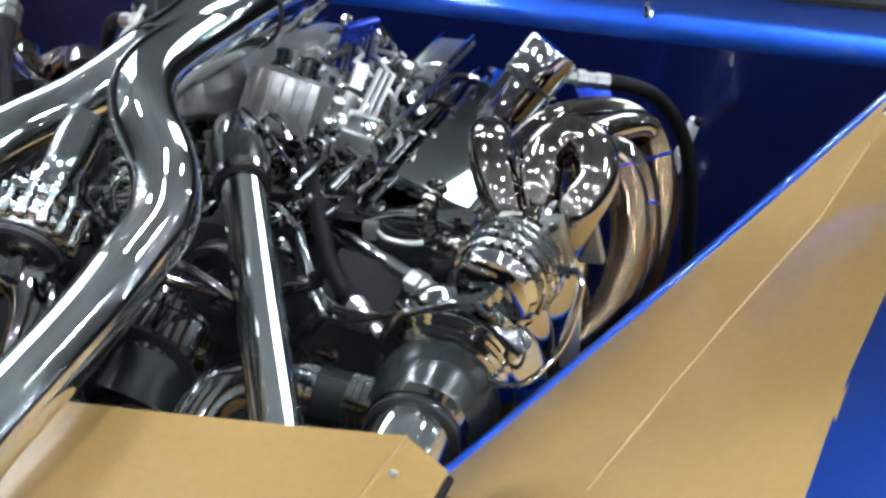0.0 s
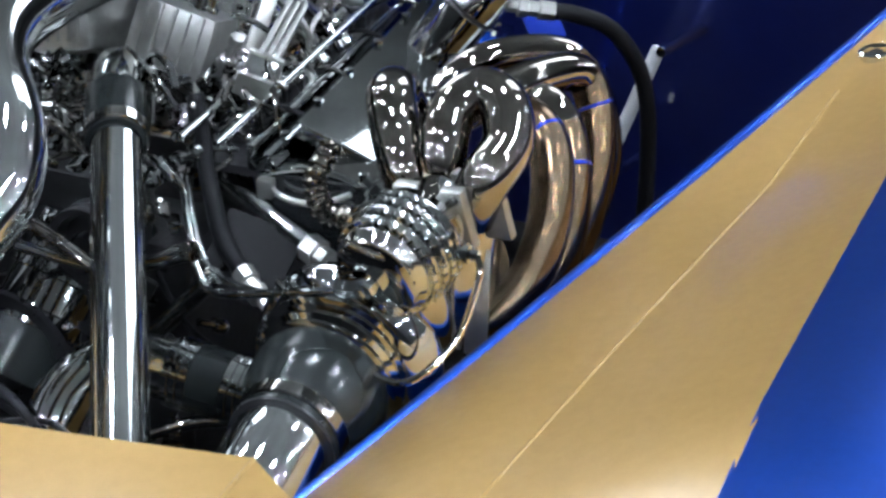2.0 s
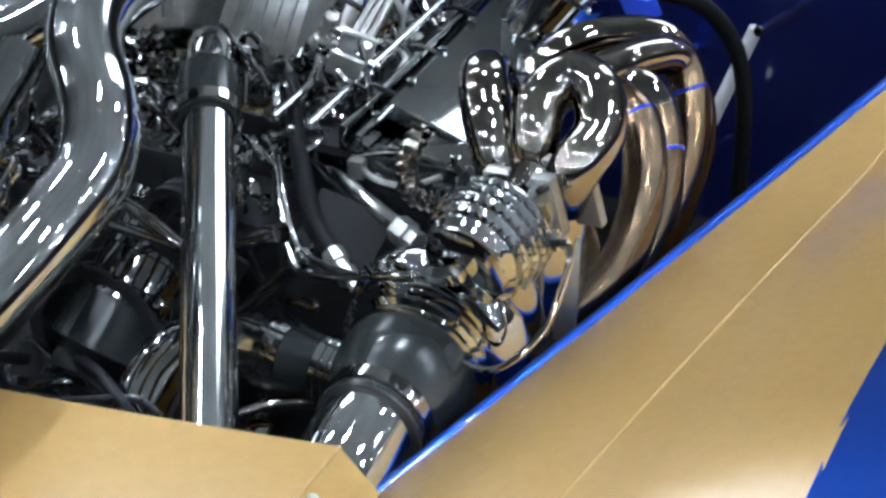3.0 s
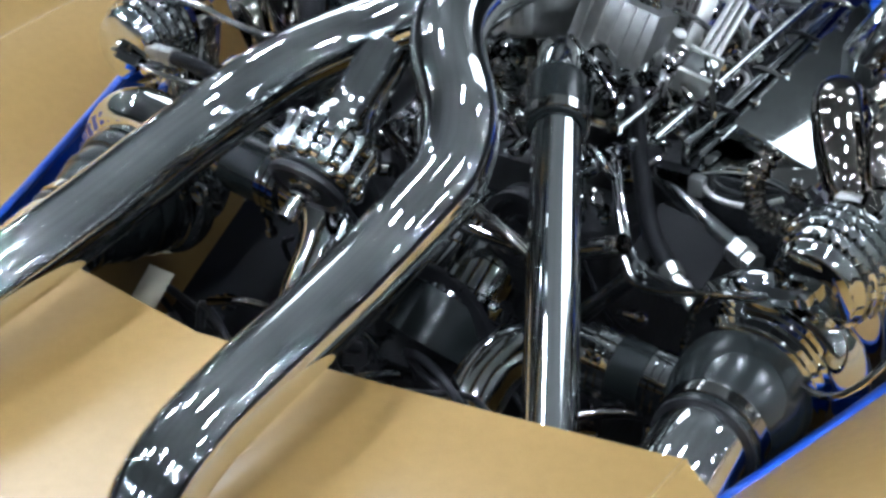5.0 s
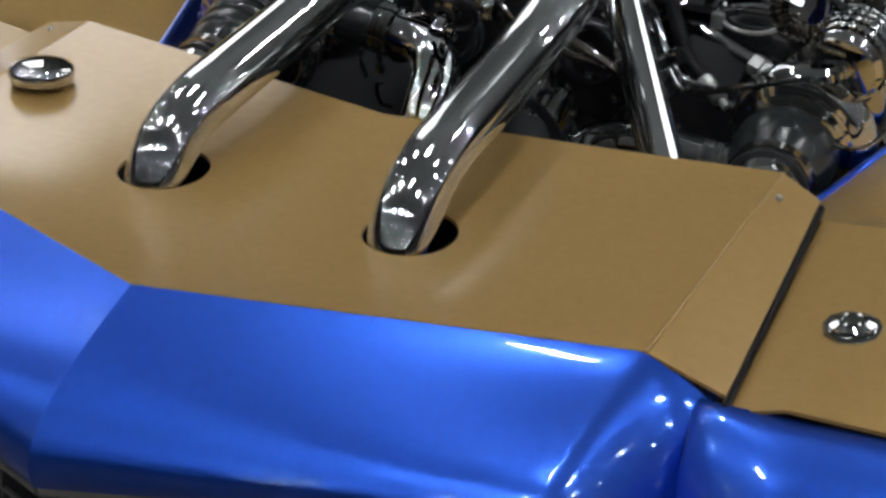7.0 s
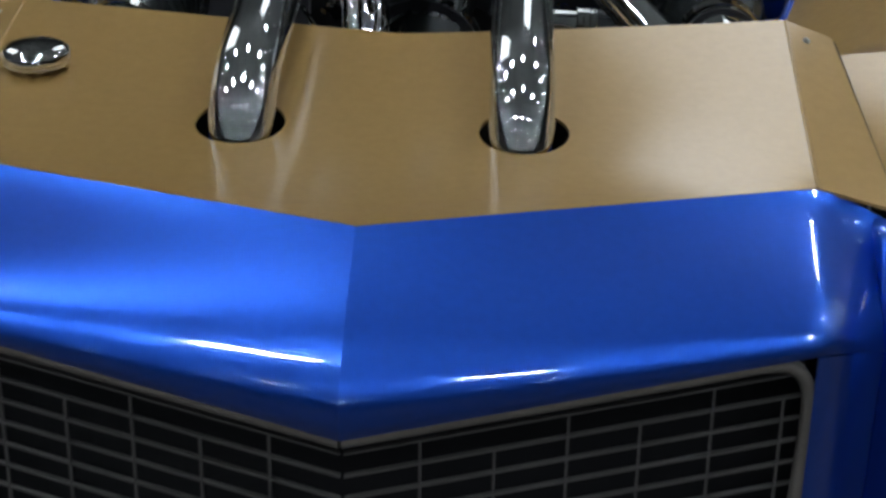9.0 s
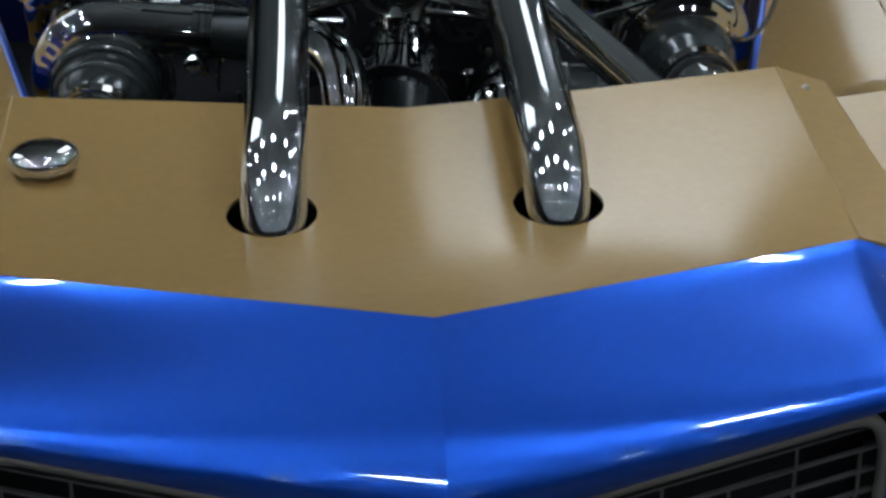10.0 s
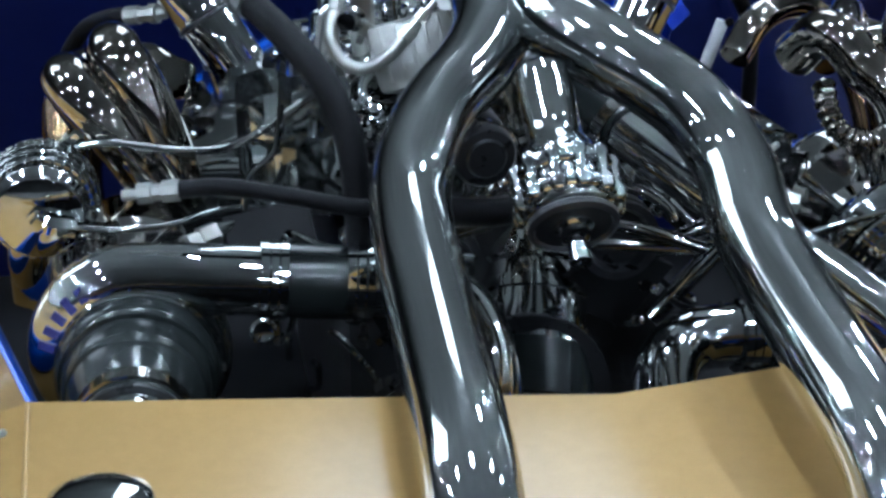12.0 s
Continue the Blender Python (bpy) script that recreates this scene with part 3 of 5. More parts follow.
# ---- turbochargers ----
def turbo(cx, cy, cz, s, top, run, sl):
    """s: side; top: the outlet leaves at the top (1) or the bottom (-1), toward the middle of the car."""
    t = thing("turbocharger", "chromed turbocharger with black rubber inlet sleeve", "turbocharger", "pair of turbochargers")
    c = V(cx, cy, cz)
    turn = s * top     # +1: grows counter-clockwise seen from the front
    R, n, span = 0.074, 44, radians(325)
    last = radians(90 * top)
    pts = []
    for k in range(n + 1):
        ang = last - turn * -1 * (1 - k / n) * span * -1
        pts.append(c + V(R * math.cos(ang), 0, R * math.sin(ang)))
    end = pts[-1]
    pts += [end + V(-s * 0.03, -0.002, -0.001 * top), end + V(-s * 0.07, -0.006, -0.004 * top), end + V(-s * (run + 0.02), -0.010, -0.010 * top)]
    part("scroll", tube(nb(), pts, lambda u: lerp(0.014, 0.034, min(1, u * 1.15)), 28), CHROME, t, "chromed compressor scroll")
    part("compressor_body", lathe(nb(), c + V(0, 0.045, 0), (0, -1, 0), [(0.03, -0.04), (0.06, -0.03), (0.078, 0.0), (0.078, 0.05), (0.070, 0.085), (0.066, 0.09)], 40), CHROME, t)
    ax = V(s * 0.06, -1, -0.12).normalized()
    st = c + V(0, -0.020, -0.004)
    ring = [(0.060, 0), (0.083, 0.0), (0.083, 0.004), (0.078, 0.005), (0.080, 0.009), (0.079, 0.011), (0.072, 0.012)]
    sleeve = [(0.070, 0.0), (0.077, 0.002), (0.0785, 0.008), (0.0775, 0.020), (0.074, 0.026), (0.0705, 0.027), (0.070, 0.034), (0.0695, 0.050), (0.0665, 0.056), (0.0645, 0.057)]
    if s > 0:
        ring = [(0.060, 0), (0.083, 0.0), (0.083, 0.004), (0.078, 0.006), (0.0795, 0.011), (0.0745, 0.013), (0.0760, 0.019), (0.0705, 0.022), (0.0720, 0.028), (0.0660, 0.031)]
        sleeve = [(0.062, 0.014), (0.0675, 0.020), (0.0680, 0.026), (0.0675, 0.045), (0.0660, 0.056)]
    part("inlet_ring", lathe(nb(), st, ax, ring, 44), CHROME, t)
    part("inlet_sleeve", lathe(nb(), st + ax * 0.010, ax, sleeve + [(0.062, 0.068), (0.0565, 0.082), (0.053, 0.091), (0.052, 0.112), (0.048, 0.113)], 44), RUBBER, t, "black rubber inlet sleeve")
    part("clamp", lathe(nb(), st + ax * 0.096, ax, [(0.0525, 0), (0.0555, 0.001), (0.0555, 0.016), (0.0525, 0.017)], 44), STEEL, t, "steel band clamp")
    part("clamp_edge", lathe(nb(), st + ax * 0.119, ax, [(0.047, 0), (0.0525, 0.001), (0.0525, 0.005), (0.047, 0.006)], 40), BLACK, t, "black clamp rim")
    part("intake_tube", tube(nb(), bend([st + ax * 0.11, st + ax * 0.15, st + ax * 0.20 + V(0, 0, -0.02), st + ax * 0.24 + V(0, 0, -0.10)], 6), 0.0470, 32), PIPE, t)
    part("turbine_body", lathe(nb(), c + V(0.0, 0.10, 0), (0, 1, 0), [(0.03, -0.05), (0.035, 0.0), (0.045, 0.03), (0.08, 0.05), (0.09, 0.08), (0.08, 0.12), (0.05, 0.14)], 32), STEEL, t)
    o = end + V(-s * run, -0.008, -0.008 * top)
    od = V(-s, -0.06, -0.09 * top).normalized()
    band = [(0.034, 0), (0.0375, 0.001), (0.0375, 0.009), (0.0362, 0.010), (0.0375, 0.011), (0.0375, 0.018), (0.0362, 0.019), (0.0375, 0.020), (0.0375, 0.027), (0.034, 0.028)]
    part("clamp", lathe(nb(), o - od * 0.006, od, band, 32), CHROME, t, "steel band clamp")
    part("sleeve", lathe(nb(), o + od * 0.003, od, [(0.030, 0), (0.0358, 0.002), (0.0358, sl), (0.030, sl + 0.002)], 32), RUBBER, t, "black rubber outlet sleeve")
    part("clamp", lathe(nb(), o + od * (sl - 0.020), od, band, 32), CHROME, t, "steel band clamp")
    for q in (o + od * 0.008, o + od * (sl - 0.006)):
        part("clamp_screw", lathe(nb(), q + V(0, -0.030, -0.03), (0, 0.2, -1), [(0.004, 0), (0.004, 0.014), (0.0065, 0.015), (0.0065, 0.024), (0, 0.025)], 6), STEEL, t)
    e = o + od * (sl - 0.004)
    part("elbow", tube(nb(), bend([e, e + od * 0.02, e + od * 0.066 + V(0, -0.010, -0.003), e + od * 0.098 + V(0, -0.045, -0.020), e + od * 0.106 + V(0, -0.090, -0.07), e + od * 0.106 + V(0, -0.100, -0.17)], 8), 0.0325, 28), PIPE, t, "chromed elbow")
    if s < 0:
        for k in range(12):
            bm = nb()
            a = radians(165 - 10.3 * k - (5 if k == 11 else 0))
            rad = V(math.cos(a), 0, math.sin(a))
            p = c + rad * 0.086 + V(0, -0.0285, 0)
            mm = Matrix.Translation(p) @ Matrix.Rotation(radians(90) - a, 4, "Y") @ pose(0, 0, 0, -24, 0, 0)
            box(bm, mm, (0.0085 if k < 11 else 0.013, 0.004, 0.015 if k % 3 else 0.017), 0.0006)
            part("raised_mark", bm, BLUETXT, t, "dark blue raised mark", smooth=False)
        part("drain_cap", lathe(nb(), c + V(0.118, -0.044, 0.030), (0, -1, 0.2), [(0.011, 0), (0.013, 0.001), (0.013, 0.006), (0.010, 0.008), (0.006, 0.006), (0, 0.006)], 20), CHROME, t)
    return t


turbo(-0.383, 0.735, 0.893, -1, 1, 0.124, 0.096)
turbo(0.402, 0.760, 0.910, 1, -1, 0.100, 0.078)


# ---- wastegates ----
FIN = finish(box(nb(), pose(0, 0, 0), (0.0062, 0.0080, 0.006), 0.0008), False)
FIN.materials.append(CHROME)


def wastegate(s):
    t = thing("wastegate", "ribbed chrome wastegate with flat polished end", "wastegate", "pair of wastegates")
    f = V(0.456, 0.720, 1.024) if s > 0 else V(-0.466, 0.785, 1.016)
    ax = (V(s * 0.09, 0.96, 0.22) if s > 0 else V(0.02, 1, 0.07)).normalized()
    prof = [(0.0, 0.0), (0.041, 0.0), (0.0435, 0.003)]
    for k in range(5):
        r = [0.0475, 0.0520, 0.0545, 0.0545, 0.0520][k]
        prof += [(r - 0.0035, 0.007 + 0.013 * k), (r, 0.0095 + 0.013 * k), (r, 0.0155 + 0.013 * k), (r - 0.0035, 0.018 + 0.013 * k)]
    prof += [(0.045, 0.082), (0.032, 0.09), (0.030, 0.125)]
    bm = lathe(nb(), f, ax, prof, 40)
    part("ribbed_body", bm, CHROME, t, angle=70)
    # fins across the ribs
    side, up = ax.orthogonal().normalized(), ax.cross(ax.orthogonal().normalized())
    for k in range(34):
        a = 2 * math.pi * k / 34
        d = math.cos(a) * side + math.sin(a) * up
        for j in range(4):
            r = [0.0490, 0.0525, 0.0540, 0.0530][j]
            fin = new("fin", FIN)
            fin.parent, fin.matrix_basis = t, aim(f + ax * (0.019 + 0.013 * j) + d * r, d)
    part("end_disc", lathe(nb(), f - ax * 0.002, ax, [(0, 0), (0.0405, 0), (0.0418, 0.001), (0.0418, 0.003)], 40), CHROME, t, "flat polished end disc")
    part("port_fitting", lathe(nb(), f - ax * 0.022, ax, [(0, 0), (0.008, 0.001), (0.009, 0.007), (0.0075, 0.008), (0.0075, 0.011), (0.0125, 0.012), (0.0125, 0.021)], 6), CHROME, t, "chrome hex fitting")
    g = f - ax * 0.012
    part("elbow_fitting", tube(nb(), bend([g, g + V(-s * 0.012, -0.002, -0.004), g + V(-s * 0.032, 0.002, -0.009)], 4), 0.0098, 6), CHROME, t)
    if s > 0:
        part("signal_line", tube(nb(), bend([g + V(-0.028, 0.002, -0.008)] + [V(*q) for q in ((0.432, 0.712, 1.010), (0.333, 0.750, 0.966), (0.244, 0.790, 0.925), (0.209, 0.810, 0.932), (0.176, 0.850, 0.961), (0.138, 0.900, 0.989))], 7), 0.0046, 12), CHROME, t, "thin chromed signal line")
    else:
        part("signal_line", tube(nb(), bend([g + V(-s * 0.028, 0.002, -0.008), g + V(-s * 0.07, 0.008, -0.016), g + V(-s * 0.125, 0.028, -0.022), g + V(-s * 0.165, 0.055, -0.022), g + V(-s * 0.195, 0.085, -0.030), g + V(-s * 0.215, 0.12, -0.045)], 7), 0.0030, 10), CHROME, t, "thin chromed signal line")
    h = f + ax * 0.055 + V(-s * 0.03, 0, 0.045)
    if s < 0:
        part("signal_line", tube(nb(), bend([h, h + V(-s * 0.04, 0.005, 0.0), h + V(-s * 0.10, 0.01, -0.013), h + V(-s * 0.155, 0.03, -0.020), h + V(-s * 0.20, 0.06, -0.008), h + V(-s * 0.235, 0.10, 0.0)], 6), 0.0042, 10), CHROME, t, "thin chromed signal line")
    part("top_fitting", lathe(nb(), f + ax * 0.055 + V(-s * 0.02, 0, 0.040), (-s * 0.6, -0.2, 0.6), [(0.007, 0), (0.007, 0.012), (0.010, 0.013), (0.010, 0.020), (0.006, 0.021), (0.006, 0.03)], 6), CHROME, t)
    sd = V(s, 0, 0.1).normalized()
    part("side_fitting", lathe(nb(), f + ax * 0.05 + sd * 0.052, sd, [(0.006, 0), (0.006, 0.008), (0.009, 0.009), (0.009, 0.015), (0.005, 0.016), (0.005, 0.024)], 8), CHROME, t)
    if s > 0:
        part("side_line", tube(nb(), bend([f + ax * 0.05 + sd * 0.074, f + ax * 0.05 + sd * 0.080 + V(0, -0.01, -0.02), f + ax * 0.03 + sd * 0.070 + V(0, -0.02, -0.07), f + sd * 0.03 + V(0, -0.02, -0.095), f + V(-s * 0.05, 0.0, -0.075), f + V(-s * 0.12, 0.03, -0.045)], 6), 0.0036, 8), STEEL, t, "thin steel line")
    if s > 0:
        fl = V(0.466, 0.828, 1.043)
        part("valve_dome", lathe(nb(), fl - ax * 0.036, ax, [(0, 0), (0.014, 0.002), (0.026, 0.010), (0.032, 0.022), (0.034, 0.034)], 32), BRUSHED, t, "pale valve dome")
        mm = aim(fl, ax, -8)
        bm = nb()
        box(bm, mm, (0.076, 0.066, 0.013), 0.003)
        part("flange", bm, GREYCAST, t, "machined square flange")
        bm = nb()
        box(bm, aim(fl + ax * 0.036 + V(0.022, 0, -0.006), ax, -8), (0.070, 0.072, 0.011), 0.002)
        part("flange", bm, GREYCAST, t, "machined square flange")
        bm = nb()
        box(bm, aim(V(0.500, 0.852, 0.945), (0.3, -1, 0.25), 0), (0.022, 0.105, 0.004), 0.0015)
        part("support_plate", bm, BRUSHED, t, "pale flat support plate")
        for a, b in ((1, 1), (1, -1), (-1, 1), (-1, -1)):
            q = (mm @ pose(a * 0.030, b * 0.025, 0)).translation
            part("bolt", lathe(nb(), q - ax * 0.012, ax, [(0, 0), (0.0045, 0.001), (0.0055, 0.003), (0.0055, 0.008)], 8), STEEL, t)
    part("dump_tube", tube(nb(), bend([f + ax * 0.055 + V(s * 0.01, 0.0, -0.035), f + ax * 0.06 + V(s * 0.018, 0.005, -0.075), f + ax * 0.07 + V(s * 0.01, 0.03, -0.125), f + ax * 0.09 + V(0, 0.06, -0.16)], 6), 0.022, 24), STEEL, t, "polished dump tube")
    return t


wastegate(1)
wastegate(-1)


# ---- exhaust headers ----
def header(s):
    t = thing("exhaust_header", "polished exhaust header with bronze heat tinted tubes", "exhaust header", "pair of headers")
    if s > 0:
        runs = [
            ([(0.354, 0.990, 1.072), (0.364, 0.950, 1.105), (0.376, 0.918, 1.109), (0.394, 0.892, 1.085), (0.418, 0.865, 1.063), (0.436, 0.865, 1.020)], 0.0262, 0),
            ([(0.456, 0.865, 1.030), (0.450, 0.875, 1.085), (0.445, 0.910, 1.113), (0.464, 0.935, 1.128), (0.494, 0.925, 1.120), (0.509, 0.895, 1.095), (0.502, 0.855, 1.072), (0.486, 0.860, 1.033)], 0.0255, 0),
            ([(0.330, 1.130, 1.030), (0.364, 1.160, 1.062), (0.412, 1.200, 1.070), (0.452, 1.222, 1.058), (0.486, 1.215, 1.020), (0.510, 1.180, 0.965), (0.510, 1.12, 0.90)], 0.0190, 4),
            ([(0.395, 1.02, 1.055), (0.430, 1.055, 1.074), (0.460, 1.120, 1.078), (0.482, 1.172, 1.062), (0.502, 1.165, 1.025), (0.516, 1.130, 0.970), (0.516, 1.09, 0.915), (0.50, 1.03, 0.86)], 0.0215, 4),
            ([(0.440, 1.075, 1.056), (0.470, 1.085, 1.062), (0.497, 1.080, 1.042), (0.518, 1.055, 1.000), (0.526, 1.025, 0.945), (0.518, 0.985, 0.895), (0.49, 0.94, 0.86)], 0.0210, 3),
            ([(0.440, 1.045, 1.052), (0.476, 1.030, 1.066), (0.506, 1.010, 1.054), (0.524, 0.982, 1.025), (0.532, 0.950, 0.985), (0.525, 0.920, 0.940), (0.502, 0.890, 0.910), (0.465, 0.865, 0.89)], 0.0225, 2)]
    else:
        lobes = [
            ([(0.415, 1.09, 1.02), (0.432, 1.04, 1.075), (0.437, 0.99, 1.102), (0.426, 0.955, 1.098), (0.400, 0.932, 1.070), (0.368, 0.925, 1.025), (0.335, 0.925, 0.97)], 0.0300, 0),
            ([(0.365, 1.10, 1.03), (0.380, 1.05, 1.090), (0.388, 1.00, 1.128), (0.382, 0.965, 1.126), (0.364, 0.945, 1.098), (0.345, 0.935, 1.045), (0.328, 0.93, 0.98)], 0.0310, 0)]
        runs = [([(x, y, z - 0.012) for x, y, z in p], r * 0.94, c) for p, r, c in lobes] + [
            ([(0.330, 1.185, 1.030), (0.350, 1.215, 1.036), (0.378, 1.242, 1.028), (0.418, 1.252, 1.008), (0.450, 1.225, 0.965), (0.456, 1.170, 0.905), (0.446, 1.11, 0.850), (0.430, 1.05, 0.815)], 0.0245, 4),
            ([(0.380, 1.125, 1.050), (0.405, 1.160, 1.052), (0.434, 1.190, 1.034), (0.450, 1.170, 1.000), (0.450, 1.130, 0.950), (0.442, 1.09, 0.895), (0.430, 1.05, 0.845), (0.43, 1.0, 0.81)], 0.0245, 3),
            ([(0.310, 1.26, 1.000), (0.340, 1.285, 1.005), (0.386, 1.31, 0.988), (0.425, 1.30, 0.950), (0.438, 1.255, 0.890), (0.432, 1.20, 0.84), (0.42, 1.12, 0.80)], 0.0245, 3)]
    for pts, r, cut in runs:
        p = [V(s * x, y, z) for x, y, z in pts]
        line = bend(p, 7)
        if cut:
            k = 7 * (cut - 1)
            part("primary_tube", tube(nb(), line[:k + 1], r, 24), HEADER, t)
            part("primary_tube", tube(nb(), line[k:], r, 24), BRONZE, t, "bronze heat tinted tube")
            dd = (line[k + 4] - line[k + 3]).normalized()
            part("weld_ring", lathe(nb(), line[k + 6], dd, [(r, -0.002), (r + 0.0008, -0.001), (r + 0.0008, 0.001), (r, 0.002)], 24), ANOD, t, "blued weld ring")
        else:
            part("primary_tube", tube(nb(), line, r, 24), HEADER, t)
    if s > 0:
        rib = bend([V(0.338, 0.860, 1.078), V(0.336, 0.830, 1.052), V(0.352, 0.815, 1.032), V(0.380, 0.818, 1.026), V(0.405, 0.830, 1.028)], 16)
        part("corrugated_tube", tube(nb(), rib, lambda u: 0.0115 + 0.0016 * math.sin(u * 95), 20), HEADER, t, "corrugated flexible tube")
    part("collector", lathe(nb(), (s * 0.462, 0.885, 1.035), (s * 0.02, -0.1, -1), [(0.030, 0), (0.046, 0.01), (0.044, 0.06), (0.040, 0.14)], 24), STEEL, t, "polished collector")
    return t


header(1)
header(-1)

# ---- engine ----
engine = thing("engine", "dark cast V engine with polished heads and covers", "engine")
bm = nb()
box(bm, pose(0, 1.16, 0.70), (0.34, 0.62, 0.46), 0.02)
part("block", bm, CAST, engine)
bm = nb()
box(bm, pose(0, 1.20, 0.965), (0.26, 0.50, 0.10), 0.02)
part("lifter_valley", bm, STEEL, engine, "polished valley cover")
PLATE = material("glossy_black_plate", (0.015, 0.016, 0.017), 0.08, 0.0, 1.0)
rnd = random.Random(7)


def bank(s):
    """One cylinder bank: head, flat cover, long rails with coils, end plate."""
    mir = Matrix.Diagonal((s, 1, 1, 1))
    base = mir @ pose(0.222, 1.195, 1.002, 0, 0, 6.0)
    up = V(0, 0, 1)

    def at(x, y, z, ry=0):
        return base @ pose(x, y, z, 0, ry, 0)
    bm = nb()
    box(bm, at(0.03, 0.005, -0.062), (0.125, 0.50, 0.11), 0.006)
    part("head", bm, STEEL, engine, "polished cylinder head")
    bm = nb()
    box(bm, at(0.034, 0.03, -0.002, 21.5), (0.118, 0.46, 0.020), 0.006)
    cover_ob = part("valve_cover", bm, SHIELD, engine, "polished valve cover")
    for x, z, r in ((-0.100, 0.042, 0.0045), (-0.060, 0.040, 0.0050), (-0.014, 0.022, 0.0035)):
        a, b = at(x, -0.31 if x < -0.03 else -0.24, z).translation, at(x, 0.17, z).translation
        part("fuel_rod", tube(nb(), [lerp(a, b, k / 4) for k in range(5)], r, 10), CHROME, cover_ob, "long thin chrome rod")
    ring = [at(-0.080 + 0.020 * math.cos(q), 0.168 + 0.028 * math.sin(q), 0.042).translation for q in [math.pi * k / 10 for k in range(11)]]
    part("rod_loop", tube(nb(), ring, 0.0045, 10), CHROME, cover_ob, "rounded chrome rod end")
    bm = nb()
    box(bm, at(-0.092, 0.245, 0.034), (0.050, 0.19, 0.008), 0.002)
    part("rail_plate", bm, BRUSHED, cover_ob, "pale flat rail plate")
    for dx in (-0.115, -0.070):
        bm = nb()
        box(bm, at(dx, 0.245, 0.042), (0.005, 0.19, 0.010), 0.001)
        part("plate_edge", bm, SATIN, cover_ob)
    for k in range(9):
        bm = nb()
        box(bm, at(-0.080, -0.20 + 0.042 * k, 0.030), (0.034, 0.010, 0.010), 0.0015)
        part("rung", bm, (SATIN, STEEL, BLACK)[k % 3], cover_ob)
        part("injector", lathe(nb(), at(-0.080, -0.18 + 0.042 * k, 0.012).translation, V(0.1 * s, -0.2, 1), [(0.008, -0.01), (0.008, 0.012), (0.005, 0.013), (0.005, 0.022), (0, 0.023)], 10), (CHROME, STEEL)[k % 2], cover_ob)
    for x, w, hgt, mt in ((-0.112, 0.012, 0.034, STEEL), (-0.042, 0.010, 0.030, SATIN), (-0.024, 0.008, 0.022, SHIELD)):
        bm = nb()
        box(bm, at(x, 0.01, hgt / 2 - 0.006), (w, 0.55, hgt), 0.002)
        part("rail", bm, mt, cover_ob, "long polished rail")
    bm = nb()
    box(bm, at(-0.068, 0.01, -0.012), (0.075, 0.53, 0.010), 0)
    part("trough", bm, CAST, cover_ob, "dark trough between the rails")
    for k in range(4):
        y = -0.18 + 0.125 * k
        bm = nb()
        box(bm, at(-0.084, y, 0.002), (0.018, 0.05, 0.018), 0.003)
        part("coil", bm, BLACK, cover_ob, "black ignition coil")
        part("coil_screw", lathe(nb(), at(-0.084, y + 0.036, -0.004).translation, up, [(0.0055, 0), (0.0055, 0.014), (0.003, 0.016), (0, 0.016)], 8), CHROME, cover_ob)
        bm = nb()
        box(bm, at(-0.053, y + 0.05, 0.0), (0.016, 0.024, 0.014), 0.002)
        part("clip", bm, BRUSHED, cover_ob)
        p = [at(-0.084, y, 0.012).translation, at(-0.06, y + 0.01, 0.026).translation, at(-0.035, y + 0.015, 0.024).translation, at(-0.008, y + 0.02, 0.008).translation]
        part("lead", tube(nb(), bend(p, 5), 0.0030, 8), STEEL if k % 2 else HOSE, cover_ob)
    for k in range(6):
        for x in (-0.014, 0.074):
            part("cover_bolt", lathe(nb(), at(x, -0.24 + 0.095 * k, 0.010 - 0.39 * (x - 0.034)).translation, up, [(0.0055, 0), (0.0055, 0.004), (0.003, 0.005), (0, 0.005)], 6), CHROME, cover_ob)
    # glossy end plate under an arched rim
    bm = nb()
    box(bm, at(0.030, -0.258, -0.052), (0.122, 0.006, 0.088), 0.002)
    part("front_plate", bm, PLATE, engine, "glossy dark head end plate")
    rim = [at(-0.034 + 0.128 * k / 10, -0.263, -0.010 + 0.016 * math.sin(math.pi * k / 10)).translation for k in range(11)]
    part("front_rim", tube(nb(), rim, 0.0035, 8), CHROME, engine)
    p = [at(-0.022, -0.270, -0.014).translation, at(-0.002, -0.276, -0.026).translation, at(0.035, -0.276, -0.027).translation, at(0.07, -0.268, -0.014).translation]
    part("end_wire", tube(nb(), bend(p, 5), 0.0032, 8), BRUSHED, engine)
    bm = nb()
    box(bm, at(-0.024, -0.270, -0.020), (0.018, 0.014, 0.022), 0.003)
    part("plug", bm, BRUSHED, engine, "pale plug")
    # ribbed pale post on a chrome bracket
    pb, pt = V(s * 0.165, 1.030, 1.066), V(s * 0.146, 1.150, 1.100)
    mm = aim(lerp(pb, pt, 0.5), pt - pb, 20 * s)
    for k in (-1, 0, 1):
        bm = nb()
        box(bm, mm @ pose(0.0085 * k, 0, 0), (0.0065, 0.014, 0.12), 0.0015)
        part("ribbed_post", bm, BRUSHED, engine)
    bm = nb()
    box(bm, mm @ pose(0, 0, -0.075), (0.034, 0.028, 0.035), 0.004)
    part("post_bracket", bm, CHROME, engine, "chrome bracket")
    for j in (-1, 1):
        bm = nb()
        box(bm, mm @ pose(0, 0, -0.075 + 0.020 * j), (0.040, 0.032, 0.006), 0.002)
        part("bracket_lip", bm, BRUSHED, engine)
    part("bracket_leg", tube(nb(), [pb + V(0, -0.03, -0.02), pb + V(s * 0.01, -0.03, -0.08)], 0.010, 12), STEEL, engine)
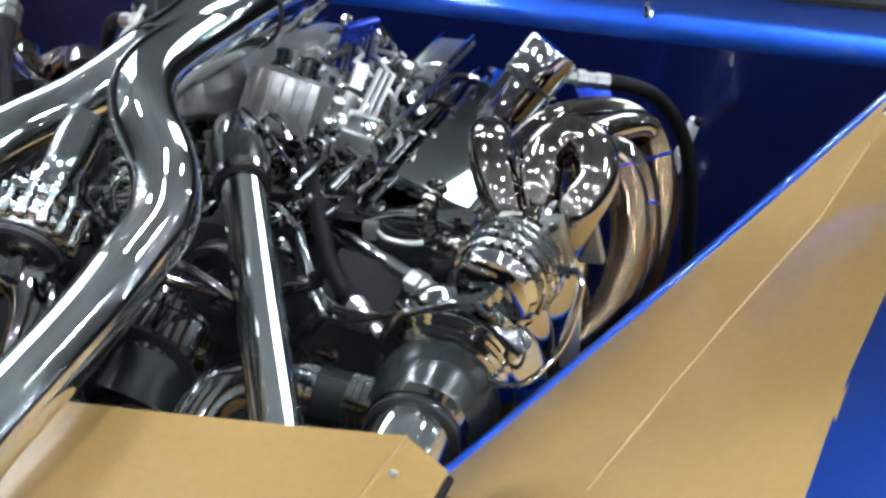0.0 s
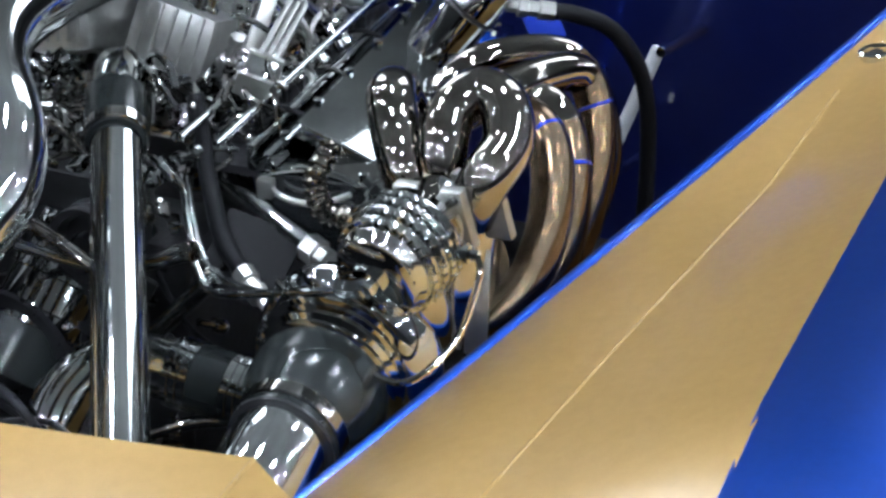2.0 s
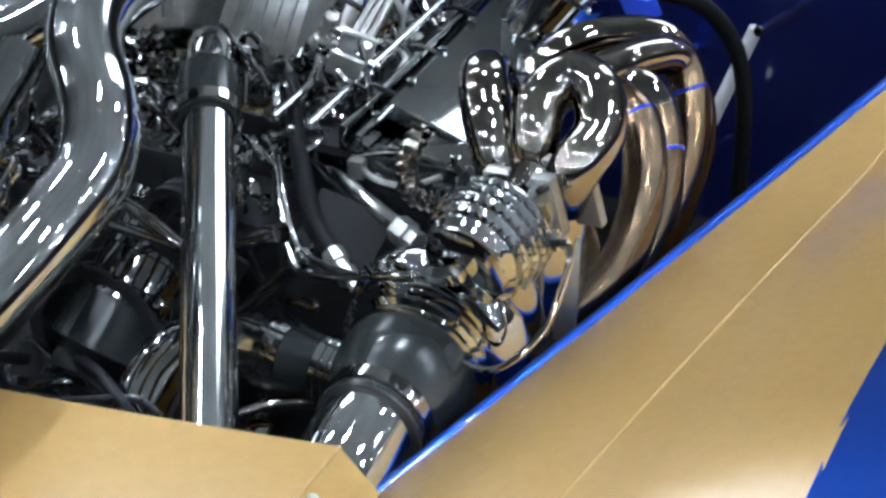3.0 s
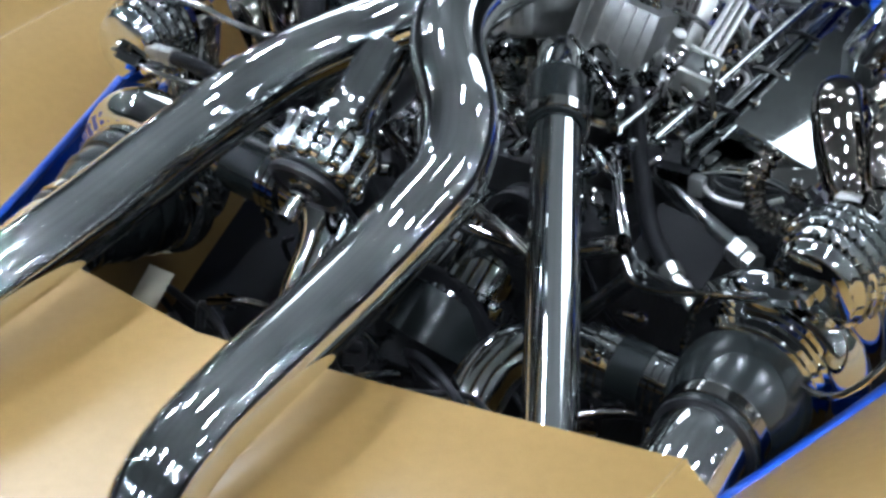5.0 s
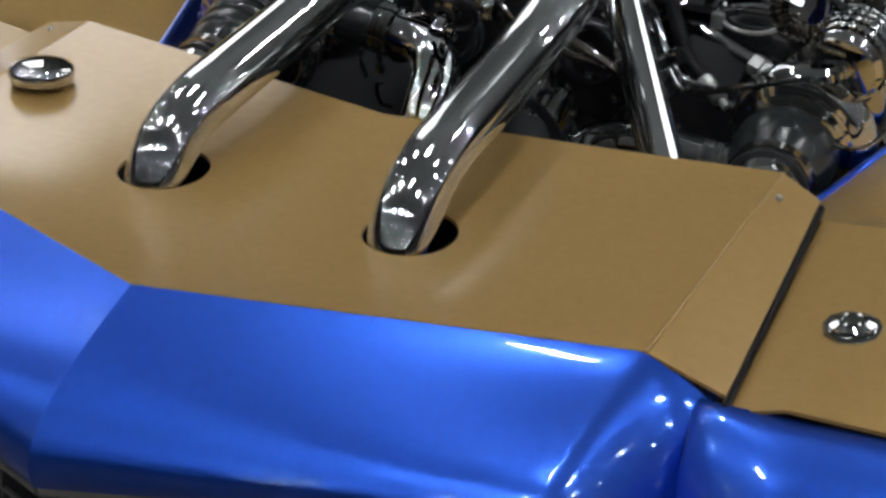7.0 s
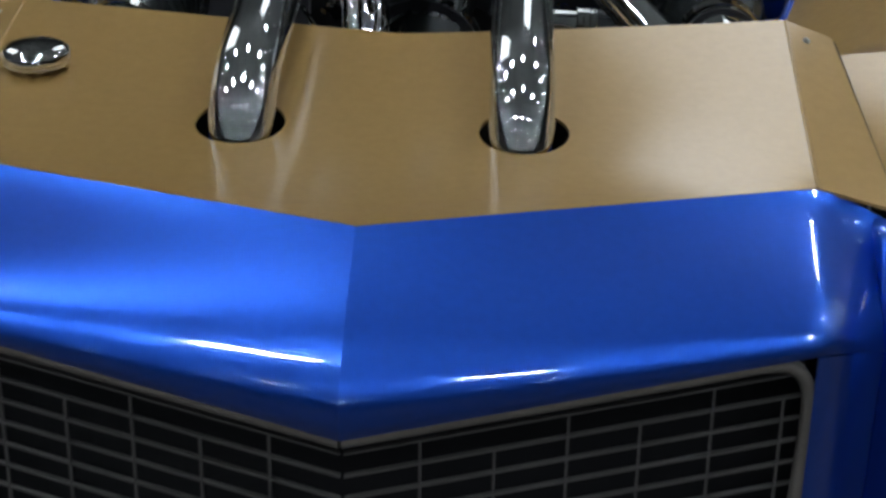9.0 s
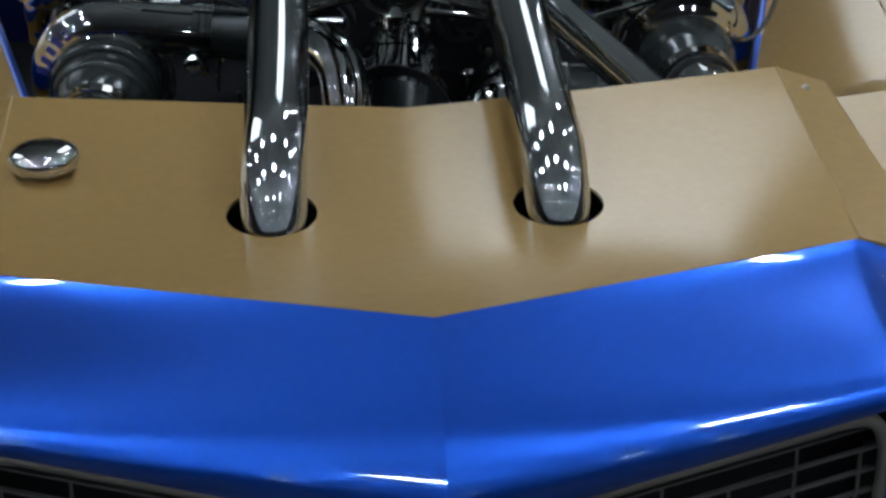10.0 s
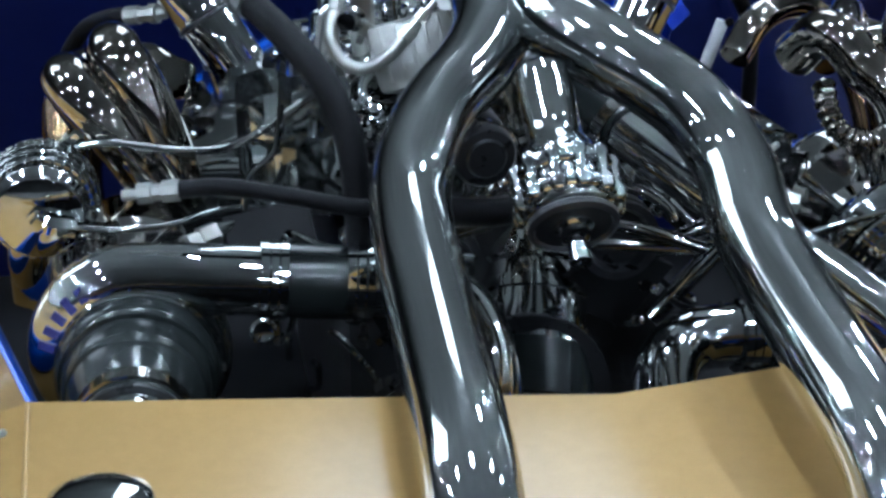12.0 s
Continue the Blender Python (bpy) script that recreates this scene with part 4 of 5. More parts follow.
    # tubes along the head
    q = [V(s * 0.16, 0.955, 0.965), V(s * 0.20, 0.930, 0.962), V(s * 0.26, 0.900, 0.952), V(s * 0.305, 0.882, 0.944)]
    part("water_tube", tube(nb(), bend(q, 5), 0.012, 14), PIPE, engine)
    part("tube_fitting", lathe(nb(), q[-1], q[-1] - q[-2], [(0.010, -0.012), (0.0155, -0.011), (0.0155, 0.008), (0.012, 0.009), (0.012, 0.022), (0, 0.023)], 6), BRUSHED, engine, "pale hex fitting")


bank(1)
bank(-1)

# intake plenum under the trunk of the charge pipe
bm = nb()
box(bm, pose(0.0, 1.18, 1.055), (0.14, 0.22, 0.10), 0.02)
plenum = part("plenum", bm, GREYCAST, engine, "grey cast intake plenum")
for s in (-1, 1):
    for k in range(7):
        bm = nb()
        box(bm, pose(s * 0.072, 1.09 + 0.03 * k, 1.055), (0.012, 0.006, 0.088), 0.002)
        part("rib", bm, GREYCAST, plenum)
        part("plenum_bolt", lathe(nb(), (s * 0.056, 1.09 + 0.03 * k, 1.104), (0, 0, 1), [(0.006, 0), (0.006, 0.006), (0.003, 0.007), (0, 0.007)], 6), CHROME, plenum)
    for k in range(4):
        y = 1.07 + 0.06 * k
        part("runner", tube(nb(), bend([V(s * 0.068, y, 1.06), V(s * 0.095, y, 1.062), V(s * 0.125, y + 0.004, 1.045), V(s * 0.150, y + 0.006, 1.01)], 5), 0.014, 14), STEEL, plenum, "polished intake runner")
for s in (-1, 1):
    bm = nb()
    box(bm, pose(s * 0.062, 1.035, 1.085, -18, s * 14, s * 8), (0.095, 0.090, 0.075), 0.012)
    casting = part("inlet_casting", bm, GREYCAST, plenum, "pale cast inlet body")
    for k in range(5):
        bm = nb()
        box(bm, pose(s * 0.062, 1.035, 1.085, -18, s * 14, s * 8) @ pose(-0.032 + 0.016 * k, -0.045, 0.004), (0.004, 0.008, 0.060), 0.001)
        part("casting_rib", bm, GREYCAST, casting)
    for dx, dy, rr in ((0.018, -0.010, 0.017), (-0.022, 0.012, 0.013)):
        mm = pose(s * 0.062, 1.035, 1.085, -18, s * 14, s * 8) @ pose(s * dx, dy, 0.036)
        part("port_cap", lathe(nb(), mm.translation, mm.to_3x3() @ V(0, 0, 1), [(rr, 0), (rr, 0.006), (rr * 0.8, 0.008), (rr * 0.8, 0.016), (rr * 0.92, 0.017), (rr * 0.92, 0.024), (rr * 0.4, 0.027), (0, 0.027)], 20), CHROME, casting)
    bm = nb()
    box(bm, pose(s * 0.115, 1.115, 1.078, -30, s * 24, s * 30), (0.018, 0.014, 0.085), 0.003)
    part("pale_bar", bm, BRUSHED, plenum, "pale square bar")
part("throttle_body", lathe(nb(), (0.010, 1.10, 1.198), (0, 1, 0.05), [(0.040, 0), (0.052, 0.004), (0.052, 0.03), (0.046, 0.034), (0.046, 0.08), (0.05, 0.084), (0.05, 0.10), (0, 0.10)], 32), STEEL, engine)
for s in (-1, 1):
    bm = nb()
    box(bm, pose(s * 0.085, 1.19, 1.118, 0, s * 20, -s * 20), (0.012, 0.06, 0.075), 0.004)
    vent = part("blue_vent", bm, ANOD, engine, "blue anodised finned vent")
    for k in range(6):
        bm = nb()
        box(bm, pose(s * 0.085, 1.19, 1.118, 0, s * 20, -s * 20) @ pose(s * 0.007, -0.026 + 0.0095 * k, -0.012 + 0.003 * k), (0.004, 0.0022, 0.034), 0)
        part("fin", bm, BRUSHED, vent, smooth=False)


# small lines, nuts and elbows packed round the plenum
def nut(p, d, r, hgt):
    return lathe(nb(), p, d, [(r, 0), (r, hgt), (r * 0.7, hgt + 0.001), (r * 0.7, hgt * 1.8), (0, hgt * 1.9)], 6)


spots = []
for k in range(150):
    x = rnd.uniform(-0.17, 0.17)
    y = rnd.uniform(0.80, 1.12)
    z = 1.055 - 0.20 * max(0, 0.98 - y) - 0.45 * abs(x) ** 1.5 + rnd.uniform(-0.05, 0.025)
    if abs(x) < 0.055 and z > 1.06:
        z -= 0.05
    p = V(x, y, z)
    d = V(rnd.uniform(-1, 1), rnd.uniform(-1, 0.3), rnd.uniform(-0.2, 1)).normalized()
    kind = k % 5
    mt = (CHROME, STEEL, BRUSHED, CHROME, STEEL, SATIN)[rnd.randrange(6)] if k % 9 == 0 else (CHROME, STEEL, CHROME)[k % 3]
    if kind in (0, 1):
        part("hex_fitting", nut(p, d, rnd.uniform(0.006, 0.012), rnd.uniform(0.006, 0.014)), mt, engine)
    elif kind == 2:
        e = V(rnd.uniform(-0.05, 0.05), rnd.uniform(-0.05, 0.05), rnd.uniform(-0.05, 0.0))
        part("fuel_line", tube(nb(), bend([p - d * 0.01, p + d * 0.02, p + d * 0.035 + e * 0.5, p + d * 0.03 + e], 5), rnd.uniform(0.003, 0.006), 10), mt, engine)
    elif kind == 3:
        bm = nb()
        box(bm, aim(p, d, rnd.uniform(0, 90)), (rnd.uniform(0.012, 0.03), rnd.uniform(0.008, 0.02), rnd.uniform(0.006, 0.02)), 0.002)
        part("bracket", bm, mt, engine)
    else:
        part("banjo_fitting", lathe(nb(), p, d, [(0.004, -0.01), (0.009, -0.008), (0.011, 0.0), (0.009, 0.008), (0.005, 0.01), (0.005, 0.03), (0.008, 0.031), (0.008, 0.04), (0, 0.041)], 14), mt, engine)
for k in range(90):
    sx = -1 if k % 3 == 0 else 1
    p = V(sx * rnd.uniform(0.03, 0.135), rnd.uniform(1.02, 1.30), 0)
    p.z = 1.112 - 0.9 * max(0, abs(p.x) - 0.055) + rnd.uniform(-0.012, 0.014)
    d = V(rnd.uniform(-0.6, 1) * sx, rnd.uniform(-1, 0.4), rnd.uniform(-0.1, 1)).normalized()
    mt = (CHROME, STEEL, GREYCAST)[k % 3]
    if k % 4 == 0:
        part("hex_fitting", nut(p, d, rnd.uniform(0.006, 0.011), rnd.uniform(0.006, 0.016)), mt, plenum)
    elif k % 4 == 1:
        e = V(sx * rnd.uniform(0.0, 0.06), rnd.uniform(-0.08, 0.04), rnd.uniform(-0.05, 0.01))
        part("fuel_line", tube(nb(), bend([p - d * 0.01, p + d * 0.02, p + d * 0.03 + e * 0.5, p + d * 0.01 + e], 5), rnd.uniform(0.003, 0.006), 10), mt, plenum)
    elif k % 4 == 2:
        bm = nb()
        box(bm, aim(p, d, rnd.uniform(0, 90)), (rnd.uniform(0.014, 0.045), rnd.uniform(0.008, 0.024), rnd.uniform(0.004, 0.012)), 0.0015)
        part("bracket", bm, mt, plenum)
    else:
        part("banjo_fitting", lathe(nb(), p, d, [(0.004, -0.01), (0.009, -0.008), (0.011, 0.0), (0.009, 0.008), (0.005, 0.01), (0.005, 0.03), (0.008, 0.031), (0.008, 0.04), (0, 0.041)], 14), mt, plenum)
for k in range(80):
    sx = -1 if k % 3 == 0 else 1
    p = V(sx * rnd.uniform(0.03, 0.17), rnd.uniform(0.96, 1.09), rnd.uniform(0.99, 1.09))
    p.z -= 0.35 * max(0, abs(p.x) - 0.08)
    d = V(rnd.uniform(-0.4, 1) * sx, rnd.uniform(-1, 0.2), rnd.uniform(-0.1, 1)).normalized()
    mt = (CHROME, STEEL, SATIN)[k % 3]
    if k % 3 == 0:
        part("hex_fitting", nut(p, d, rnd.uniform(0.005, 0.009), rnd.uniform(0.006, 0.014)), mt, engine)
    else:
        e = V(sx * rnd.uniform(-0.02, 0.07), rnd.uniform(-0.07, 0.03), rnd.uniform(-0.06, 0.02))
        part("fuel_line", tube(nb(), bend([p - d * 0.01, p + d * 0.02, p + d * 0.03 + e * 0.5, p + d * 0.01 + e], 5), rnd.uniform(0.002, 0.0045), 8), mt, engine)
# front cover, timing parts
bm = nb()
box(bm, pose(0, 0.86, 0.90), (0.24, 0.05, 0.20), 0.02)
part("front_cover", bm, CAST, engine)
for (x, y, z, r, w) in ((-0.09, 0.76, 0.955, 0.045, 0.03), (0.10, 0.80, 0.955, 0.042, 0.03), (0.0, 0.80, 0.80, 0.09, 0.05)):
    part("pulley", lathe(nb(), (x, y, z), (0, -1, 0), [(r * 0.5, 0), (r, 0.0), (r, 0.012), (r * 0.9, 0.016), (r * 0.9, w - 0.012), (r, w - 0.008), (r, w), (r * 0.8, w), (r * 0.7, w * 0.6), (r * 0.3, w * 0.6), (r * 0.28, w), (0, w)], 36), BLACK, engine, "black drive pulley")
for s in (-1, 1):
    part("brace", tube(nb(), bend([V(s * 0.04, 0.74, 0.995), V(s * 0.11, 0.72, 0.985), V(s * 0.17, 0.71, 0.965)], 4), 0.007, 10), STEEL, engine)
    part("brace", tube(nb(), [V(s * 0.14, 0.80, 0.93), V(s * 0.20, 0.77, 0.965), V(s * 0.235, 0.76, 0.985)], 0.011, 12), CHROME, engine)

# lower outlet with black sleeve under the pulley drive
outlet = thing("water_outlet", "chromed water outlet with black rubber sleeve", "outlet")
o, oax = V(0.030, 0.850, 0.895), V(-0.16, -0.66, -0.73).normalized()
part("neck", lathe(nb(), o, oax, [(0.034, -0.05), (0.060, -0.03), (0.062, 0.0), (0.055, 0.004), (0.055, 0.020), (0.060, 0.022), (0.060, 0.034), (0.056, 0.036), (0.056, 0.070), (0.060, 0.072), (0.060, 0.092)], 36), CHROME, outlet)
part("sleeve", lathe(nb(), o + oax * 0.088, oax, [(0.057, 0), (0.0620, 0.002), (0.0620, 0.060), (0.055, 0.061), (0.054, 0.03), (0, 0.03)], 36), RUBBER, outlet, "black rubber sleeve")
part("rear_hoop", tube(nb(), [o + V(0.085 * math.cos(a), 0.02, 0.07 * math.sin(a) + 0.02) for a in [math.pi * k / 16 for k in range(17)]], 0.009, 10), RUBBER, outlet, "black belt loop")

pump = thing("pulley_drive", "stepped chrome drive housing with black pulley", "pulley drive")
f, ax = V(0.000, 0.560, 1.064), V(0, 0.76, 0.56).normalized()
prof = [(0.012, -0.002), (0.036, 0.001), (0.0395, 0.004), (0.0405, 0.008), (0.0395, 0.012), (0.042, 0.0135), (0.0452, 0.017), (0.0462, 0.020), (0.0452, 0.023), (0.042, 0.0265), (0.0395, 0.028), (0.0405, 0.032),
        (0.0395, 0.036), (0.043, 0.038), (0.0465, 0.042), (0.0472, 0.045), (0.0460, 0.049), (0.0420, 0.054), (0.037, 0.058), (0.0345, 0.066), (0.031, 0.074), (0.0265, 0.080), (0.025, 0.10), (0.0262, 0.13), (0.024, 0.16)]
part("housing", lathe(nb(), f, ax, prof, 36), CHROME, pump, angle=70)
side, up = ax.orthogonal().normalized(), ax.cross(ax.orthogonal().normalized())
for k in range(12):
    a = 2 * math.pi * k / 12
    q = f + (math.cos(a) * side + math.sin(a) * up) * 0.044 + ax * 0.006
    part("lug", lathe(nb(), q, ax, [(0, 0), (0.005, 0.001), (0.0075, 0.004), (0.0085, 0.010), (0.0075, 0.017), (0.0052, 0.020), (0.0052, 0.034), (0.0072, 0.037), (0.0076, 0.042), (0.006, 0.047), (0, 0.05)], 12), CHROME, pump, "chrome lug", angle=70)
part("pulley", lathe(nb(), f, -ax, [(0.039, 0), (0.041, 0.002), (0.041, 0.007), (0.036, 0.010), (0.034, 0.006), (0.012, 0.006)], 36), BLACK, pump, "black pulley")
part("bolt", lathe(nb(), f, -ax, [(0.018, 0), (0.018, 0.008), (0.0125, 0.010), (0.0125, 0.020), (0.009, 0.022), (0.009, 0.034), (0.0105, 0.035), (0.0105, 0.044), (0, 0.046)], 12), CHROME, pump, "chrome centre bolt")


def breather(s):
    t = thing("breather_can", "chromed breather can with black hose to firewall", "breather can", "pair of breather cans")
    b, ax = V(s * 0.232, 1.295, 0.985), V(s * 0.070, 0.05, 0.112).normalized()
    part("can", lathe(nb(), b, ax, [(0.036, 0), (0.0365, 0.004), (0.0365, 0.085), (0.0345, 0.087), (0.0345, 0.090), (0.039, 0.092), (0.039, 0.140), (0.0365, 0.145), (0, 0.146)], 32), CHROME, t)
    part("band", lathe(nb(), b + ax * 0.0855, ax, [(0.0362, 0), (0.0385, 0.001), (0.0385, 0.005), (0.0362, 0.006)], 32), BLACK, t, "black band")
    e = b + ax * 0.118 + V(s * 0.034, 0.006, -0.016)
    hd = V(s, 0.55, -0.18).normalized()
    part("fitting", lathe(nb(), e, hd, [(0.008, -0.006), (0.008, 0.010), (0.0125, 0.011), (0.0125, 0.022), (0.010, 0.023), (0.010, 0.036), (0.012, 0.037), (0.012, 0.055), (0.009, 0.056)], 8), BRUSHED, t, "pale hose fitting")
    p = e + hd * 0.05
    part("hose", tube(nb(), bend([p, p + hd * 0.03, p + V(s * 0.060, 0.05, -0.030), p + V(s * 0.088, 0.08, -0.085), p + V(s * 0.098, 0.10, -0.16), p + V(s * 0.098, 0.11, -0.28), p + V(s * 0.09, 0.12, -0.40)], 7), 0.0105, 14), HOSE, t, "black braided hose")
    return t


breather(1)
breather(-1)

bracket = thing("blue_bracket", "small flat pale blue bracket beside breather can", "bracket")
bm = nb()
box(bm, aim(V(0.338, 1.425, 1.012), (0.35, -0.8, 0.5), 25), (0.042, 0.046, 0.003), 0.001)
part("plate", bm, ANOD, bracket)
part("stem", tube(nb(), [V(0.338, 1.43, 1.000), V(0.33, 1.46, 0.90), V(0.33, 1.70, 0.86)], 0.006, 10), ANOD, bracket)

GREYP = material("grey_painted_steel", (0.42, 0.43, 0.45), 0.35, 0.0, grain=0.15, grain_scale=60)
strut = thing("firewall_strut", "thin grey steel strut beside the firewall", "strut")
part("rod", tube(nb(), [V(0.449, 1.545, 0.958), V(0.380, 1.545, 0.765)], 0.0092, 14), GREYP, strut)
for p in (V(0.449, 1.545, 0.958), V(0.380, 1.545, 0.765)):
    part("end_bolt", lathe(nb(), p + V(0.006, -0.012, 0), (0.2, 1, 0), [(0, 0), (0.007, 0.001), (0.008, 0.005), (0.008, 0.13)], 8), CHROME, strut)


def hose(name, label, pts, r, mat=HOSE, ends=()):
    t = thing(name, label, "hose")
    line = bend([Vector(p) for p in pts], 7)
    part("hose_wall", tube(nb(), line, r, 16), mat, t)
    for k in ends:
        p, q = (line[0], line[2]) if k == 0 else (line[-1], line[-3])
        d = (p - q).normalized()
        part("end_fitting", lathe(nb(), p - d * 0.012, d, [(r * 0.9, 0), (r * 1.25, 0.001), (r * 1.25, 0.016), (r * 0.95, 0.017), (r * 0.95, 0.026), (r * 1.2, 0.027), (r * 1.2, 0.040), (r * 0.6, 0.041), (r * 0.6, 0.055)], 8), BRUSHED, t, "pale crimped fitting")
    return t


hose("oil_hose", "black rubber oil hose beside the coolant tube", [(0.126, 0.955, 1.056), (0.155, 0.920, 1.011), (0.181, 0.890, 0.977), (0.211, 0.860, 0.945), (0.252, 0.835, 0.922)], 0.0098, ends=(1,))
hose("oil_hose", "thick black rubber hose beside the chrome charge pipe", [(-0.252, 0.91, 1.185), (-0.222, 0.85, 1.165), (-0.190, 0.80, 1.130), (-0.170, 0.77, 1.08), (-0.164, 0.75, 1.0), (-0.168, 0.75, 0.90)], 0.0145, ends=(0,))
hose("oil_hose", "thin black hose with pale fitting behind turbocharger", [(-0.345, 0.735, 1.052), (-0.295, 0.725, 1.056), (-0.235, 0.72, 1.045), (-0.165, 0.72, 1.028), (-0.10, 0.74, 1.02)], 0.0085, ends=(0,))
hose("steel_line", "thin bright steel line beside the black oil hose", [(0.446, 0.735, 0.962), (0.361, 0.765, 0.953), (0.265, 0.800, 0.933), (0.210, 0.825, 0.935), (0.167, 0.870, 0.969), (0.139, 0.910, 0.992)], 0.0042, CHROME)
hose("fuel_hose", "grey looped fuel hose with chrome ends", [(-0.150, 1.02, 1.150), (-0.160, 1.0, 1.118), (-0.150, 0.99, 1.094), (-0.128, 0.985, 1.085), (-0.100, 0.99, 1.096), (-0.075, 1.0, 1.118)], 0.0070, BRUSHED, (0, 1))
t = thing("throttle_linkage", "pale metal throttle bracket beside the charge pipe", "bracket")
bm = nb()
box(bm, pose(-0.118, 1.06, 1.135, 0, 0, 20), (0.006, 0.05, 0.07), 0.002)
box(bm, pose(-0.098, 1.04, 1.108, 0, 30, 20), (0.05, 0.04, 0.006), 0.002)
part("bracket_plate", bm, BRUSHED, t)
part("pivot", lathe(nb(), (-0.13, 1.04, 1.125), (-0.3, -1, 0.2), [(0, 0), (0.012, 0.001), (0.014, 0.006), (0.010, 0.01), (0.010, 0.05)], 16), CHROME, t)
part("black_cylinder", lathe(nb(), (-0.125, 1.08, 1.14), (0, 0.1, 1), [(0.018, 0), (0.019, 0.004), (0.019, 0.07), (0, 0.072)], 20), BLACK, t, "black plastic cylinder")


def heat_shield(s):
    t = thing("heat_shield", "crumpled polished sheet metal heat shield", "heat shield")
    rows = []
    for i in range(9):
        u = i / 8
        row = []
        for j in range(9):
            v = j / 8
            q = V(s * lerp(0.150, 0.268, u), lerp(0.905, 0.955, v) - 0.02 * u, lerp(0.955, 1.085 + 0.022 * u, v))
            row.append(q + V(0, 0.030 * noise.noise(q * 22) + 0.008 * ((i * 3 + j) % 2), 0.012 * noise.noise(q * 40 + V(3, 1, 7))))
        rows.append(row)
    part("sheet_panel", sheet(nb(), rows, 0.0015, (0, 1, 0)), SHIELD, t, angle=14)
    q = [V(s * 0.225, 0.875, 1.085), V(s * 0.235, 0.865, 1.04), V(s * 0.262, 0.86, 1.015), V(s * 0.268, 0.85, 0.985)]
    part("edge_rod", tube(nb(), bend(q, 5), 0.0035, 8), CHROME, t)


heat_shield(-1)

# lower braces, brackets and belts in front of the engine
lower = thing("front_bracketry", "polished braces and dark brackets before the engine", "brackets")
for p, q, r in (((0.150, 0.82, 0.845), (0.225, 0.815, 0.930), 0.011), ((0.045, 0.70, 0.985), (0.175, 0.735, 0.955), 0.0065), ((-0.06, 0.70, 0.975), (-0.17, 0.76, 0.965), 0.006), ((0.20, 0.86, 0.93), (0.29, 0.83, 0.90), 0.006)):
    part("brace", tube(nb(), [V(*p), V(*q)], r, 12), CHROME, lower)
for m, sz in ((pose(0.10, 0.80, 0.90, 20, 30, 15), (0.10, 0.006, 0.09)), (pose(-0.10, 0.79, 0.90, 10, -25, -20), (0.11, 0.006, 0.10)), (pose(0.24, 0.86, 0.93, 40, 10, 0), (0.09, 0.09, 0.005)), (pose(-0.24, 0.86, 0.94, 40, -10, 0), (0.09, 0.09, 0.005))):
    bm = nb()
    box(bm, m, sz, 0.002)
    part("dark_plate", bm, DARK, lower, "dark glossy plate")
coil = thing("ignition_canister", "glossy black canister behind the chrome charge pipe", "canister")
part("shell", lathe(nb(), (-0.050, 0.690, 1.078), (-0.1, 1, 0.1), [(0, 0.0), (0.018, 0.001), (0.020, 0.004), (0.028, 0.005), (0.031, 0.010), (0.031, 0.075), (0.026, 0.082), (0, 0.083)], 28), BLACK, coil)
part("band", lathe(nb(), (-0.051, 0.705, 1.0795), (-0.1, 1, 0.1), [(0.031, 0), (0.0325, 0.001), (0.0325, 0.010), (0.031, 0.011)], 28), STEEL, coil, "steel band")
part("bracket", tube(nb(), [V(-0.055, 0.74, 1.06), V(-0.055, 0.78, 1.0), V(-0.05, 0.83, 0.96)], 0.008, 10), STEEL, coil)
hose("coolant_hose", "short black hose between pulley drive and canister", [(-0.105, 0.70, 1.030), (-0.075, 0.67, 1.036), (-0.045, 0.665, 1.036), (-0.015, 0.69, 1.030)], 0.014)
